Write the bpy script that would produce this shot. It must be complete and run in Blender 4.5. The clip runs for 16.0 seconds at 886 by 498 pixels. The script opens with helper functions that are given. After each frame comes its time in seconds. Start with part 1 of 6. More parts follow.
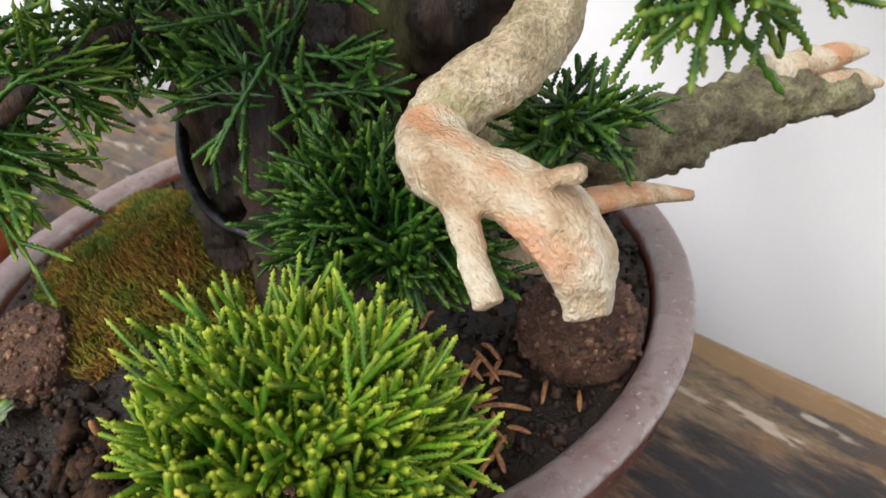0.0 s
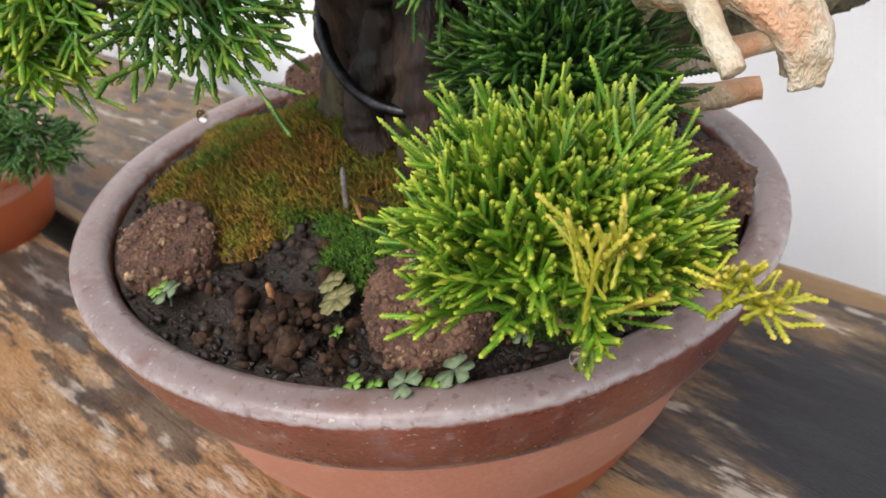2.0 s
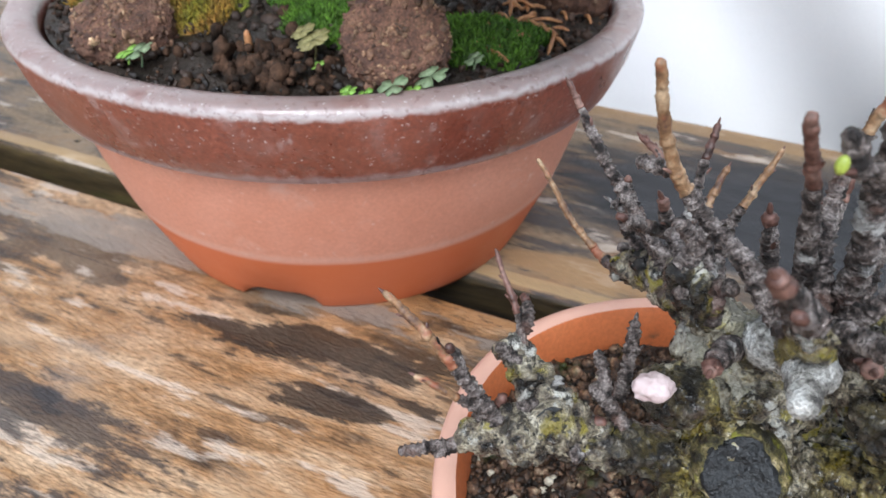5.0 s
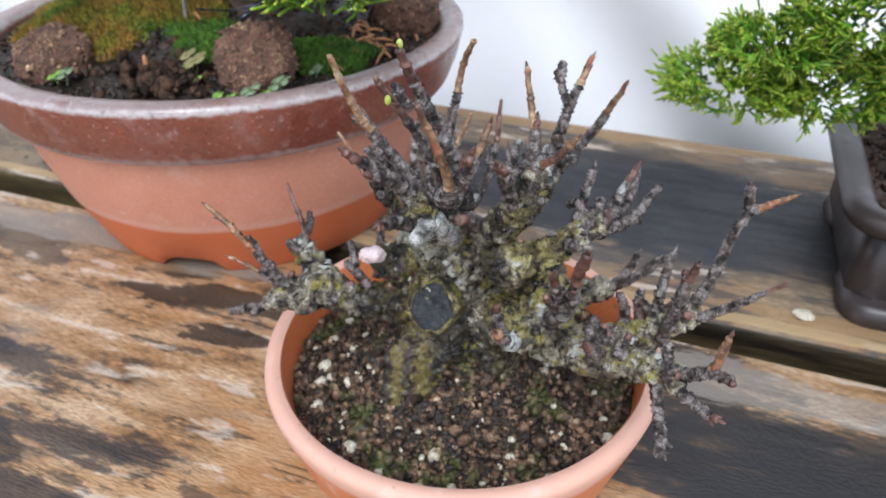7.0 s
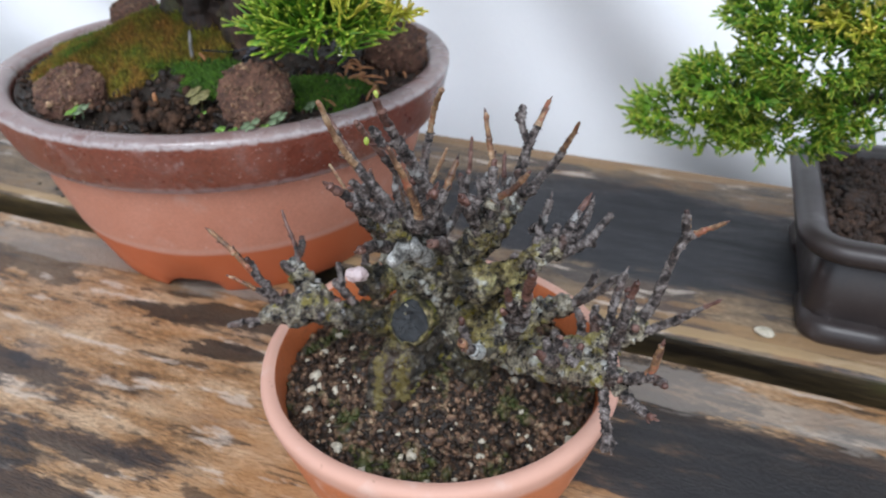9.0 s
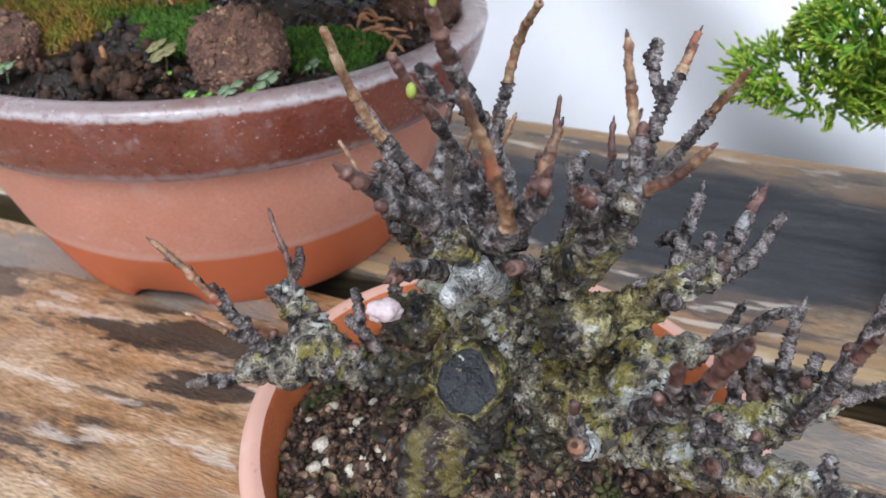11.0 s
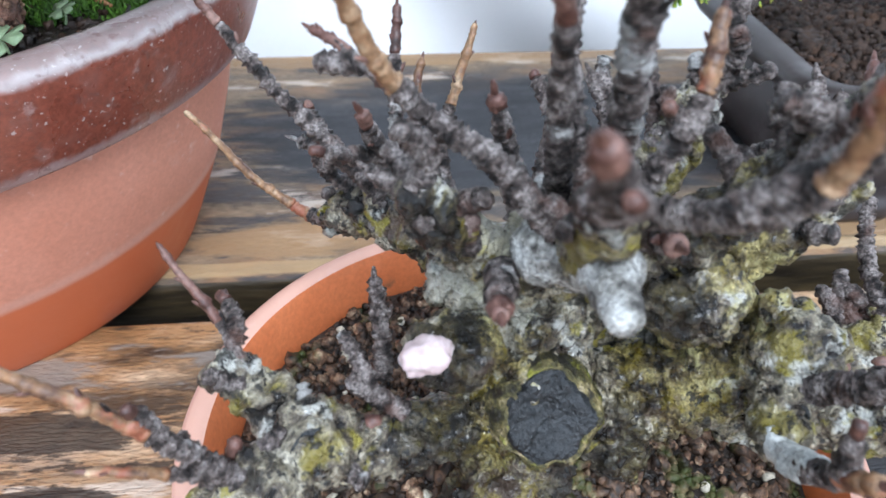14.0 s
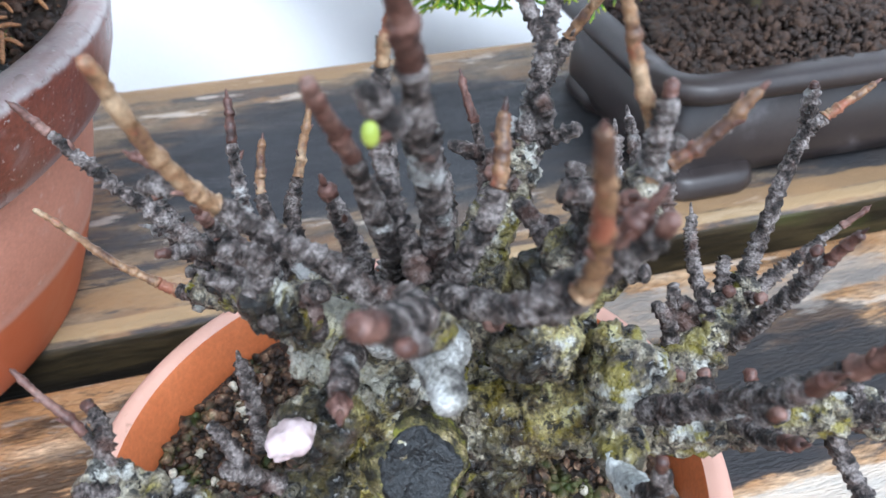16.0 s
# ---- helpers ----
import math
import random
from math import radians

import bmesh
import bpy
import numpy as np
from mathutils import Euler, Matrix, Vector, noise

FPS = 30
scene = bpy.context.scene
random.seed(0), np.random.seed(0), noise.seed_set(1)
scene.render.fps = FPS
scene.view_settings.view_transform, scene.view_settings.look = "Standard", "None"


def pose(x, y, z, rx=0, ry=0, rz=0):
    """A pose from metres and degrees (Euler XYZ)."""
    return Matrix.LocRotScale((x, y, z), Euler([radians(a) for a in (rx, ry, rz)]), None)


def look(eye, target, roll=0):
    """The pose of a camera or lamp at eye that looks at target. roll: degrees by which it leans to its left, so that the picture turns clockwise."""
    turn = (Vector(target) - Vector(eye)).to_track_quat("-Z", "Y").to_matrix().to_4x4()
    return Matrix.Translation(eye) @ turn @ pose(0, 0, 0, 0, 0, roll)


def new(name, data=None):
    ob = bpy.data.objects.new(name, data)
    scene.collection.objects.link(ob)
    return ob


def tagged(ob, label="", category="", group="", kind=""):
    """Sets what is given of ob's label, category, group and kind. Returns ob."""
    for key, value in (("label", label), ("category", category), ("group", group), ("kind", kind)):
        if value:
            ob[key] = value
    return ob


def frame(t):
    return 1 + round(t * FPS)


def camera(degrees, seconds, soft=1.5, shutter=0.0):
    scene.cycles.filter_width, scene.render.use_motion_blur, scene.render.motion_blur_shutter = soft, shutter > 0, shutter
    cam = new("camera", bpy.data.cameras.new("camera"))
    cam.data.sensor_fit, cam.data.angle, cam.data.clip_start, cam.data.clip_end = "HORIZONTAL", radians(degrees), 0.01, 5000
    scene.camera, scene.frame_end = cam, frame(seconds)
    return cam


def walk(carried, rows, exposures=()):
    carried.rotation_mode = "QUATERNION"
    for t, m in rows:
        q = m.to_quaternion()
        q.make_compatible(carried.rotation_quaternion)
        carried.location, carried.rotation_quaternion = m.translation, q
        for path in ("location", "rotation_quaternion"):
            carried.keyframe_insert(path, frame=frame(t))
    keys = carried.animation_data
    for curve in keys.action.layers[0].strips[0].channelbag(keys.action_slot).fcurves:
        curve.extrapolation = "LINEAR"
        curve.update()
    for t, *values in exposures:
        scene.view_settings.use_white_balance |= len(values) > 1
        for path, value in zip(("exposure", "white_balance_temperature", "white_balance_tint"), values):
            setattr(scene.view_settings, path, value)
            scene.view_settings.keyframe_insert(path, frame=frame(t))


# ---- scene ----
cam = camera(63.2, 16.0, soft=1.5)
cam.data.dof.use_dof = True
cam.data.dof.focus_distance, cam.data.dof.aperture_fstop = 0.115, 42.0
ROWS = [
    (0.0, 0.1512, -0.0890, 0.2067, 55.42, 4.84, 44.30),
    (0.5, 0.1469, -0.1024, 0.1992, 55.61, 4.91, 44.12),
    (1.0, 0.1556, -0.1119, 0.2082, 55.53, 3.98, 43.15),
    (1.5, 0.1452, -0.1283, 0.2011, 55.75, 4.34, 41.84),
    (2.0, 0.1382, -0.1423, 0.1914, 55.73, 4.92, 39.90),
    (2.5, 0.1217, -0.1561, 0.1832, 55.51, 5.92, 37.73),
    (3.0, 0.1072, -0.1630, 0.1753, 55.42, 6.17, 33.40),
    (3.5, 0.1034, -0.1748, 0.1724, 54.84, 5.71, 30.73),
    (4.0, 0.0990, -0.1912, 0.1624, 54.42, 4.17, 29.02),
    (4.5, 0.1107, -0.2121, 0.1582, 53.97, 1.00, 26.61),
    (5.0, 0.1351, -0.2185, 0.1607, 53.79, -0.96, 23.82),
    (7.5, 0.2075, -0.2771, 0.1878, 56.33, 0.08, 20.07),
    (8.0, 0.2127, -0.2835, 0.1935, 57.12, 0.23, 20.21),
    (8.5, 0.2134, -0.2862, 0.1951, 57.55, 0.16, 20.26),
    (11.0, 0.1786, -0.2270, 0.1607, 56.42, 0.29, 20.58),
    (11.5, 0.1685, -0.2242, 0.1546, 54.57, 0.59, 19.09),
    (12.0, 0.1676, -0.2222, 0.1546, 53.59, 1.31, 15.85),
    (12.5, 0.1596, -0.2186, 0.1492, 53.31, 0.90, 12.62),
    (13.0, 0.1496, -0.2090, 0.1471, 53.37, -0.06, 5.74),
    (13.5, 0.1428, -0.1996, 0.1430, 52.37, -0.97, -1.49),
    (14.0, 0.1309, -0.1938, 0.1414, 51.59, -0.95, -5.22),
    (14.5, 0.1244, -0.2007, 0.1443, 50.73, 0.03, -11.04),
    (15.0, 0.1293, -0.2035, 0.1518, 50.29, 1.22, -14.18),
    (15.5, 0.1353, -0.1941, 0.1525, 50.29, 0.91, -14.57),
    (16.0, 0.1399, -0.1930, 0.1536, 50.32, 0.59, -14.80),
]
EXPOSURES = [(0.0, 0.36, 6600, 11), (0.5, 0.54, 6600, 11), (1.0, 0.38, 6600, 11), (2.0, 0.46, 6550, 12), (4.0, 0.5, 6400, 11), (5.0, 0.80, 5950, 9), (7.5, 0.60, 5850, 9), (8.0, 0.44, 5850, 9), (8.5, 0.34, 5850, 9), (11.0, 0.64, 5750, 10), (11.5, 0.78, 5700, 9), (12.5, 0.98, 5600, 8), (16.0, 1.10, 5450, 7)]
walk(cam, [(t, pose(x, y, z, rx, ry, rz)) for t, x, y, z, rx, ry, rz in ROWS], EXPOSURES)

# ---- overcast daylight ----
world = bpy.data.worlds.new("overcast_sky")
scene.world = world
world.use_nodes = True
wn, wl = world.node_tree.nodes, world.node_tree.links
sky = wn.new("ShaderNodeTexSky")
sky.sky_type = "NISHITA"
sky.sun_disc = False
sky.sun_elevation, sky.sun_rotation = radians(52), radians(169)
grey = wn.new("ShaderNodeHueSaturation")
grey.inputs["Saturation"].default_value = 0.22
wl.new(sky.outputs["Color"], grey.inputs["Color"])
wl.new(grey.outputs["Color"], wn["Background"].inputs["Color"])
wn["Background"].inputs["Strength"].default_value = 0.15
sun_data = bpy.data.lights.new("sun", "SUN")
sun_data.energy, sun_data.angle, sun_data.color = 1.5, radians(30), (1.0, 0.98, 0.95)
sun = new("sun", sun_data)
sun.matrix_world = look((0.25, -1.05, 1.35), (0.05, -0.05, 0.05))


# ---- materials ----
def surf(name, stops, size=0.02, stretch=(1, 1, 1), fine=0.0015, fine_amount=0.5, rough=(0.5, 0.8), bump=0.4, depth=0.0006,
         over=(), metallic=0.0, specular=0.5, coat=0.0, island=0.0, tip=None):
    """Procedural surface: a ramp of colours over coarse noise, varied by fine noise, with patches laid over it and fine relief."""
    m = bpy.data.materials.new(name)
    m.use_nodes = True
    n, l = m.node_tree.nodes, m.node_tree.links
    bsdf = n["Principled BSDF"]
    co = n.new("ShaderNodeTexCoord")
    mp = n.new("ShaderNodeMapping")
    mp.inputs["Scale"].default_value = stretch
    l.new(co.outputs["Object"], mp.inputs["Vector"])

    def noise_at(scale, detail=4.0, shift=0.0):
        t = n.new("ShaderNodeTexNoise")
        t.noise_dimensions = "4D"
        t.inputs["W"].default_value = shift
        t.inputs["Scale"].default_value = 1.0 / scale
        t.inputs["Detail"].default_value = detail
        t.inputs["Roughness"].default_value = 0.6
        l.new(mp.outputs["Vector"], t.inputs["Vector"])
        return t

    big, small = noise_at(size, 5.0, len(name) * 0.37), noise_at(fine, 3.0, 2.0)
    ramp = n.new("ShaderNodeValToRGB")
    e = ramp.color_ramp.elements
    e[0].position, e[0].color = stops[0][0], (*stops[0][1], 1)
    e[1].position, e[1].color = stops[-1][0], (*stops[-1][1], 1)
    for pos, c in stops[1:-1]:
        k = e.new(pos)
        k.color = (*c, 1)
    l.new(big.outputs["Fac"], ramp.inputs["Fac"])
    vary = n.new("ShaderNodeMapRange")
    vary.inputs["From Min"].default_value, vary.inputs["From Max"].default_value = 0.3, 0.7
    vary.inputs["To Min"].default_value, vary.inputs["To Max"].default_value = 1 - fine_amount, 1 + fine_amount * 0.6
    l.new(small.outputs["Fac"], vary.inputs["Value"])
    mul = n.new("ShaderNodeVectorMath")
    mul.operation = "SCALE"
    l.new(ramp.outputs["Color"], mul.inputs[0])
    l.new(vary.outputs["Result"], mul.inputs["Scale"])
    colour = mul.outputs["Vector"]
    if island:
        geo = n.new("ShaderNodeNewGeometry")
        isl = n.new("ShaderNodeMapRange")
        isl.inputs["To Min"].default_value, isl.inputs["To Max"].default_value = 1 - island, 1 + island
        l.new(geo.outputs["Random Per Island"], isl.inputs["Value"])
        mul2 = n.new("ShaderNodeVectorMath")
        mul2.operation = "SCALE"
        l.new(colour, mul2.inputs[0])
        l.new(isl.outputs["Result"], mul2.inputs["Scale"])
        colour = mul2.outputs["Vector"]
    if tip:
        att = n.new("ShaderNodeAttribute")
        att.attribute_name = "tip"
        mx = n.new("ShaderNodeMix")
        mx.data_type = "RGBA"
        l.new(att.outputs["Fac"], mx.inputs["Factor"])
        l.new(colour, mx.inputs["A"])
        mx.inputs["B"].default_value = (*tip, 1)
        colour = mx.outputs["Result"]
    for i, (c, scale, lo, hi, amount, *wide) in enumerate(over):
        t = noise_at(scale, 6.0, 5.0 + i * 3.1)
        if wide:
            mw = n.new("ShaderNodeMapping")
            mw.inputs["Scale"].default_value = (wide[0], 1, 1)
            l.new(co.outputs["Object"], mw.inputs["Vector"])
            l.new(mw.outputs["Vector"], t.inputs["Vector"])
        f = n.new("ShaderNodeMapRange")
        f.interpolation_type = "SMOOTHSTEP"
        f.inputs["From Min"].default_value, f.inputs["From Max"].default_value = lo, hi
        f.inputs["To Max"].default_value = amount
        l.new(t.outputs["Fac"], f.inputs["Value"])
        mx = n.new("ShaderNodeMix")
        mx.data_type = "RGBA"
        l.new(f.outputs["Result"], mx.inputs["Factor"])
        l.new(colour, mx.inputs["A"])
        mx.inputs["B"].default_value = (*c, 1)
        colour = mx.outputs["Result"]
    l.new(colour, bsdf.inputs["Base Color"])
    rg = n.new("ShaderNodeMapRange")
    rg.inputs["From Min"].default_value, rg.inputs["From Max"].default_value = 0.35, 0.65
    rg.inputs["To Min"].default_value, rg.inputs["To Max"].default_value = rough
    l.new(big.outputs["Fac"], rg.inputs["Value"])
    l.new(rg.outputs["Result"], bsdf.inputs["Roughness"])
    bp = n.new("ShaderNodeBump")
    bp.inputs["Strength"].default_value, bp.inputs["Distance"].default_value = bump, depth
    l.new(small.outputs["Fac"], bp.inputs["Height"])
    l.new(bp.outputs["Normal"], bsdf.inputs["Normal"])
    bsdf.inputs["Metallic"].default_value = metallic
    bsdf.inputs["Specular IOR Level"].default_value = specular
    bsdf.inputs["Coat Weight"].default_value = coat
    bsdf.inputs["Coat Roughness"].default_value = 0.15
    return m


def height_bands(m, bands, wobble=0.0012, wob_size=0.012, specks=()):
    """Lays bands of colour over a material by height: rows of (z low, z high, soft, colour, amount), with an uneven edge."""
    n, l = m.node_tree.nodes, m.node_tree.links
    bsdf = n["Principled BSDF"]
    co = n.new("ShaderNodeTexCoord")
    sep = n.new("ShaderNodeSeparateXYZ")
    l.new(co.outputs["Object"], sep.inputs[0])
    t = n.new("ShaderNodeTexNoise")
    t.inputs["Scale"].default_value, t.inputs["Detail"].default_value = 1 / wob_size, 6
    l.new(co.outputs["Object"], t.inputs["Vector"])
    w = n.new("ShaderNodeMath")
    w.operation = "MULTIPLY_ADD"
    l.new(t.outputs["Fac"], w.inputs[0])
    w.inputs[1].default_value = wobble * 4
    l.new(sep.outputs["Z"], w.inputs[2])
    off = wobble * 2
    for lo, hi, soft, c, amount in bands:
        a, b = n.new("ShaderNodeMapRange"), n.new("ShaderNodeMapRange")
        a.interpolation_type = b.interpolation_type = "SMOOTHSTEP"
        a.inputs["From Min"].default_value, a.inputs["From Max"].default_value = lo + off - soft, lo + off + soft
        b.inputs["From Min"].default_value, b.inputs["From Max"].default_value = hi + off - soft, hi + off + soft
        b.inputs["To Min"].default_value, b.inputs["To Max"].default_value = amount, 0
        l.new(w.outputs[0], a.inputs["Value"])
        l.new(w.outputs[0], b.inputs["Value"])
        p = n.new("ShaderNodeMath")
        p.operation = "MULTIPLY"
        l.new(a.outputs["Result"], p.inputs[0])
        l.new(b.outputs["Result"], p.inputs[1])
        mx = n.new("ShaderNodeMix")
        mx.data_type = "RGBA"
        l.new(p.outputs[0], mx.inputs["Factor"])
        l.new(bsdf.inputs["Base Color"].links[0].from_socket, mx.inputs["A"])
        mx.inputs["B"].default_value = (*c, 1)
        l.new(mx.outputs["Result"], bsdf.inputs["Base Color"])
    for k, (c, scale, lo, hi, amount) in enumerate(specks):
        t = n.new("ShaderNodeTexNoise")
        t.noise_dimensions = "4D"
        t.inputs["W"].default_value = 20 + k * 3
        t.inputs["Scale"].default_value, t.inputs["Detail"].default_value = 1 / scale, 5
        l.new(co.outputs["Object"], t.inputs["Vector"])
        f = n.new("ShaderNodeMapRange")
        f.interpolation_type = "SMOOTHSTEP"
        f.inputs["From Min"].default_value, f.inputs["From Max"].default_value, f.inputs["To Max"].default_value = lo, hi, amount
        l.new(t.outputs["Fac"], f.inputs["Value"])
        mx = n.new("ShaderNodeMix")
        mx.data_type = "RGBA"
        l.new(f.outputs["Result"], mx.inputs["Factor"])
        l.new(bsdf.inputs["Base Color"].links[0].from_socket, mx.inputs["A"])
        mx.inputs["B"].default_value = (*c, 1)
        l.new(mx.outputs["Result"], bsdf.inputs["Base Color"])
    return m


def wood(name, pale, mid, dark, wet):
    """Weathered plank: long fibres along x, streaks of colour, dark wet stains drawn out along the grain."""
    warm = tuple(0.5 * (p + q) for p, q in zip(mid, (0.42, 0.19, 0.055)))
    m = surf(name, [(0.34, dark), (0.46, mid), (0.62, pale)], size=0.0085, stretch=(0.22, 1, 1), fine=0.0008, fine_amount=0.6,
             rough=(0.36, 0.66), bump=0.9, depth=0.0011, specular=0.26,
             over=((pale, 0.026, 0.50, 0.64, 0.5, 0.5), (warm, 0.035, 0.50, 0.62, 0.6, 0.5),
                   (wet, 0.030, 0.565, 0.60, 0.7, 0.34), (wet, 0.0085, 0.58, 0.615, 0.7, 0.24), ((0.64, 0.55, 0.46), 0.010, 0.56, 0.61, 0.6, 0.22), ((0.12, 0.12, 0.13), 0.02, 0.56, 0.68, 0.5, 0.3),
                   ((0.018, 0.015, 0.013), 0.0016, 0.60, 0.66, 0.8, 0.035)))
    return m


def tint_zones(m, zones, colour, amount=0.85, ragged=1.0, blend="MIX", grain=(0.24, 1, 1)):
    """Tints zones of (x, y, half length, half width), such as wet stains on a plank, with ragged grain-drawn edges."""
    n, l = m.node_tree.nodes, m.node_tree.links
    bsdf = n["Principled BSDF"]
    co = n.new("ShaderNodeTexCoord")
    mp = n.new("ShaderNodeMapping")
    mp.inputs["Scale"].default_value = grain
    l.new(co.outputs["Object"], mp.inputs["Vector"])
    t = n.new("ShaderNodeTexNoise")
    t.inputs["Scale"].default_value, t.inputs["Detail"].default_value, t.inputs["Roughness"].default_value = 85, 8, 0.72
    l.new(mp.outputs["Vector"], t.inputs["Vector"])
    for x, y, rx, ry in zones:
        q = n.new("ShaderNodeMapping")
        q.vector_type = "TEXTURE"
        q.inputs["Location"].default_value, q.inputs["Scale"].default_value = (x, y, 0), (rx, ry, 10)
        l.new(co.outputs["Object"], q.inputs["Vector"])
        d = n.new("ShaderNodeVectorMath")
        d.operation = "LENGTH"
        l.new(q.outputs["Vector"], d.inputs[0])
        a = n.new("ShaderNodeMath")
        a.operation = "MULTIPLY_ADD"
        l.new(t.outputs["Fac"], a.inputs[0])
        a.inputs[1].default_value = ragged * 4
        l.new(d.outputs["Value"], a.inputs[2])
        f = n.new("ShaderNodeMapRange")
        f.interpolation_type = "SMOOTHSTEP"
        f.inputs["From Min"].default_value, f.inputs["From Max"].default_value = 0.72 + ragged * 2, 1.02 + ragged * 2
        f.inputs["To Min"].default_value, f.inputs["To Max"].default_value = amount, 0
        l.new(a.outputs[0], f.inputs["Value"])
        mx = n.new("ShaderNodeMix")
        mx.data_type, mx.blend_type = "RGBA", blend
        l.new(f.outputs["Result"], mx.inputs["Factor"])
        l.new(bsdf.inputs["Base Color"].links[0].from_socket, mx.inputs["A"])
        mx.inputs["B"].default_value = (*colour, 1)
        l.new(mx.outputs["Result"], bsdf.inputs["Base Color"])
    return m


NEAR_WOOD = wood("weathered_plank", (0.57, 0.40, 0.25), (0.37, 0.205, 0.092), (0.085, 0.052, 0.031), (0.030, 0.025, 0.023))
tint_zones(NEAR_WOOD, [(0.290, -0.095, 0.11, 0.032), (0.235, -0.104, 0.07, 0.018), (-0.025, -0.136, 0.042, 0.010), (0.025, -0.160, 0.045, 0.008), (0.02, -0.182, 0.06, 0.010), (-0.195, -0.066, 0.06, 0.022), (-0.10, -0.135, 0.030, 0.010)], (0.032, 0.031, 0.034), 0.82)
# first two zones: the large pot's shadow put into the colour, with dark stain
tint_zones(NEAR_WOOD, [(0.038, -0.083, 0.040, 0.011), (0.050, -0.100, 0.020, 0.006), (0.165, -0.062, 0.085, 0.016)], (0.034, 0.026, 0.021), 0.9, 1.7)
tint_zones(NEAR_WOOD, [(-0.02, -0.062, 0.09, 0.014), (0.12, -0.065, 0.07, 0.015)], (0.10, 0.062, 0.035), 0.6)
tint_zones(NEAR_WOOD, [(0.265, -0.096, 0.09, 0.020)], (0.030, 0.029, 0.030), 0.88, 0.6)
tint_zones(NEAR_WOOD, [(0.255, -0.126, 0.07, 0.007)], (0.62, 0.56, 0.48), 0.75, 0.7)
tint_zones(NEAR_WOOD, [(0.255, -0.060, 0.09, 0.010), (-0.05, -0.060, 0.14, 0.010)], (0.34, 0.30, 0.26), 0.6)
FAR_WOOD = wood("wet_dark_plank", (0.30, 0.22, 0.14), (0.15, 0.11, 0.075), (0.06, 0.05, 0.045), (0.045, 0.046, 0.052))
tint_zones(FAR_WOOD, [(0.175, 0.060, 0.12, 0.055), (0.22, 0.055, 0.16, 0.05), (0.42, 0.02, 0.14, 0.05)], (0.028, 0.029, 0.033), 0.93, 0.3)
tint_zones(FAR_WOOD, [(0.10, 0.130, 0.20, 0.010), (0.105, -0.008, 0.05, 0.010), (0.30, -0.014, 0.10, 0.006)], (0.34, 0.21, 0.10), 0.7, 0.5)
tint_zones(FAR_WOOD, [(0.1, -0.0215, 1.6, 0.0032)], (0.42, 0.29, 0.15), 0.75, 0.35)
# plank sides: the gap's shade put into a dark brown, with olive algae patches
SHADED_EDGE = surf("damp_plank_edge", [(0.35, (0.012, 0.009, 0.006)), (0.5, (0.045, 0.031, 0.013)), (0.65, (0.10, 0.068, 0.026))], size=0.012, stretch=(0.12, 1, 1), fine=0.0012, fine_amount=0.6, rough=(0.35, 0.6), bump=0.6, depth=0.0008,
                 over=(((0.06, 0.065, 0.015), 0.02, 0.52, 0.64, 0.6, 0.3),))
SHEET = surf("white_cloth", [(0.3, (0.84, 0.85, 0.87)), (0.7, (0.90, 0.90, 0.91))], size=0.15, fine=0.001, fine_amount=0.03, rough=(0.8, 0.9), bump=0.1)
GROUND = surf("dark_ground", [(0.3, (0.03, 0.03, 0.025)), (0.7, (0.07, 0.06, 0.05))], size=0.1, fine=0.01, rough=(0.8, 0.95))
# lip's grey and pale edge line put sky sheen into the colour, with wear
COLLAR = height_bands(surf("red_brown_collar", [(0.35, (0.20, 0.055, 0.035)), (0.65, (0.28, 0.09, 0.058))], size=0.03, fine=0.0012, fine_amount=0.32,
              rough=(0.22, 0.45), bump=0.5, depth=0.0003, specular=0.8, over=(((0.42, 0.29, 0.27), 0.012, 0.52, 0.75, 0.5), ((0.55, 0.44, 0.42), 0.0045, 0.60, 0.74, 0.45), ((0.55, 0.45, 0.42), 0.0013, 0.70, 0.76, 0.4))),
              [(0.0858, 0.2, 0.0006, (0.33, 0.29, 0.285), 0.68), (0.0853, 0.0872, 0.0007, (0.66, 0.63, 0.63), 0.42), (0.05, 0.0668, 0.0010, (0.44, 0.35, 0.36), 0.75)], 0.0009, 0.0045,
              (((0.22, 0.10, 0.08), 0.010, 0.52, 0.68, 0.5), ((0.15, 0.075, 0.065), 0.0025, 0.57, 0.67, 0.5), ((0.52, 0.44, 0.43), 0.0060, 0.58, 0.74, 0.3), ((0.70, 0.67, 0.66), 0.0011, 0.63, 0.70, 0.5)))
BODY = height_bands(surf("pale_terracotta", [(0.3, (0.54, 0.23, 0.15)), (0.7, (0.64, 0.31, 0.22))], size=0.03, fine=0.0011, fine_amount=0.12,
            rough=(0.45, 0.7), bump=0.2, depth=0.0003, over=(((0.62, 0.40, 0.33), 0.015, 0.55, 0.75, 0.6), ((0.74, 0.58, 0.52), 0.004, 0.60, 0.72, 0.4))),
            [(-0.02, 0.0275, 0.0012, (0.52, 0.125, 0.038), 0.9), (0.027, 0.0305, 0.0012, (0.62, 0.40, 0.33), 0.35)], 0.0007, 0.03)
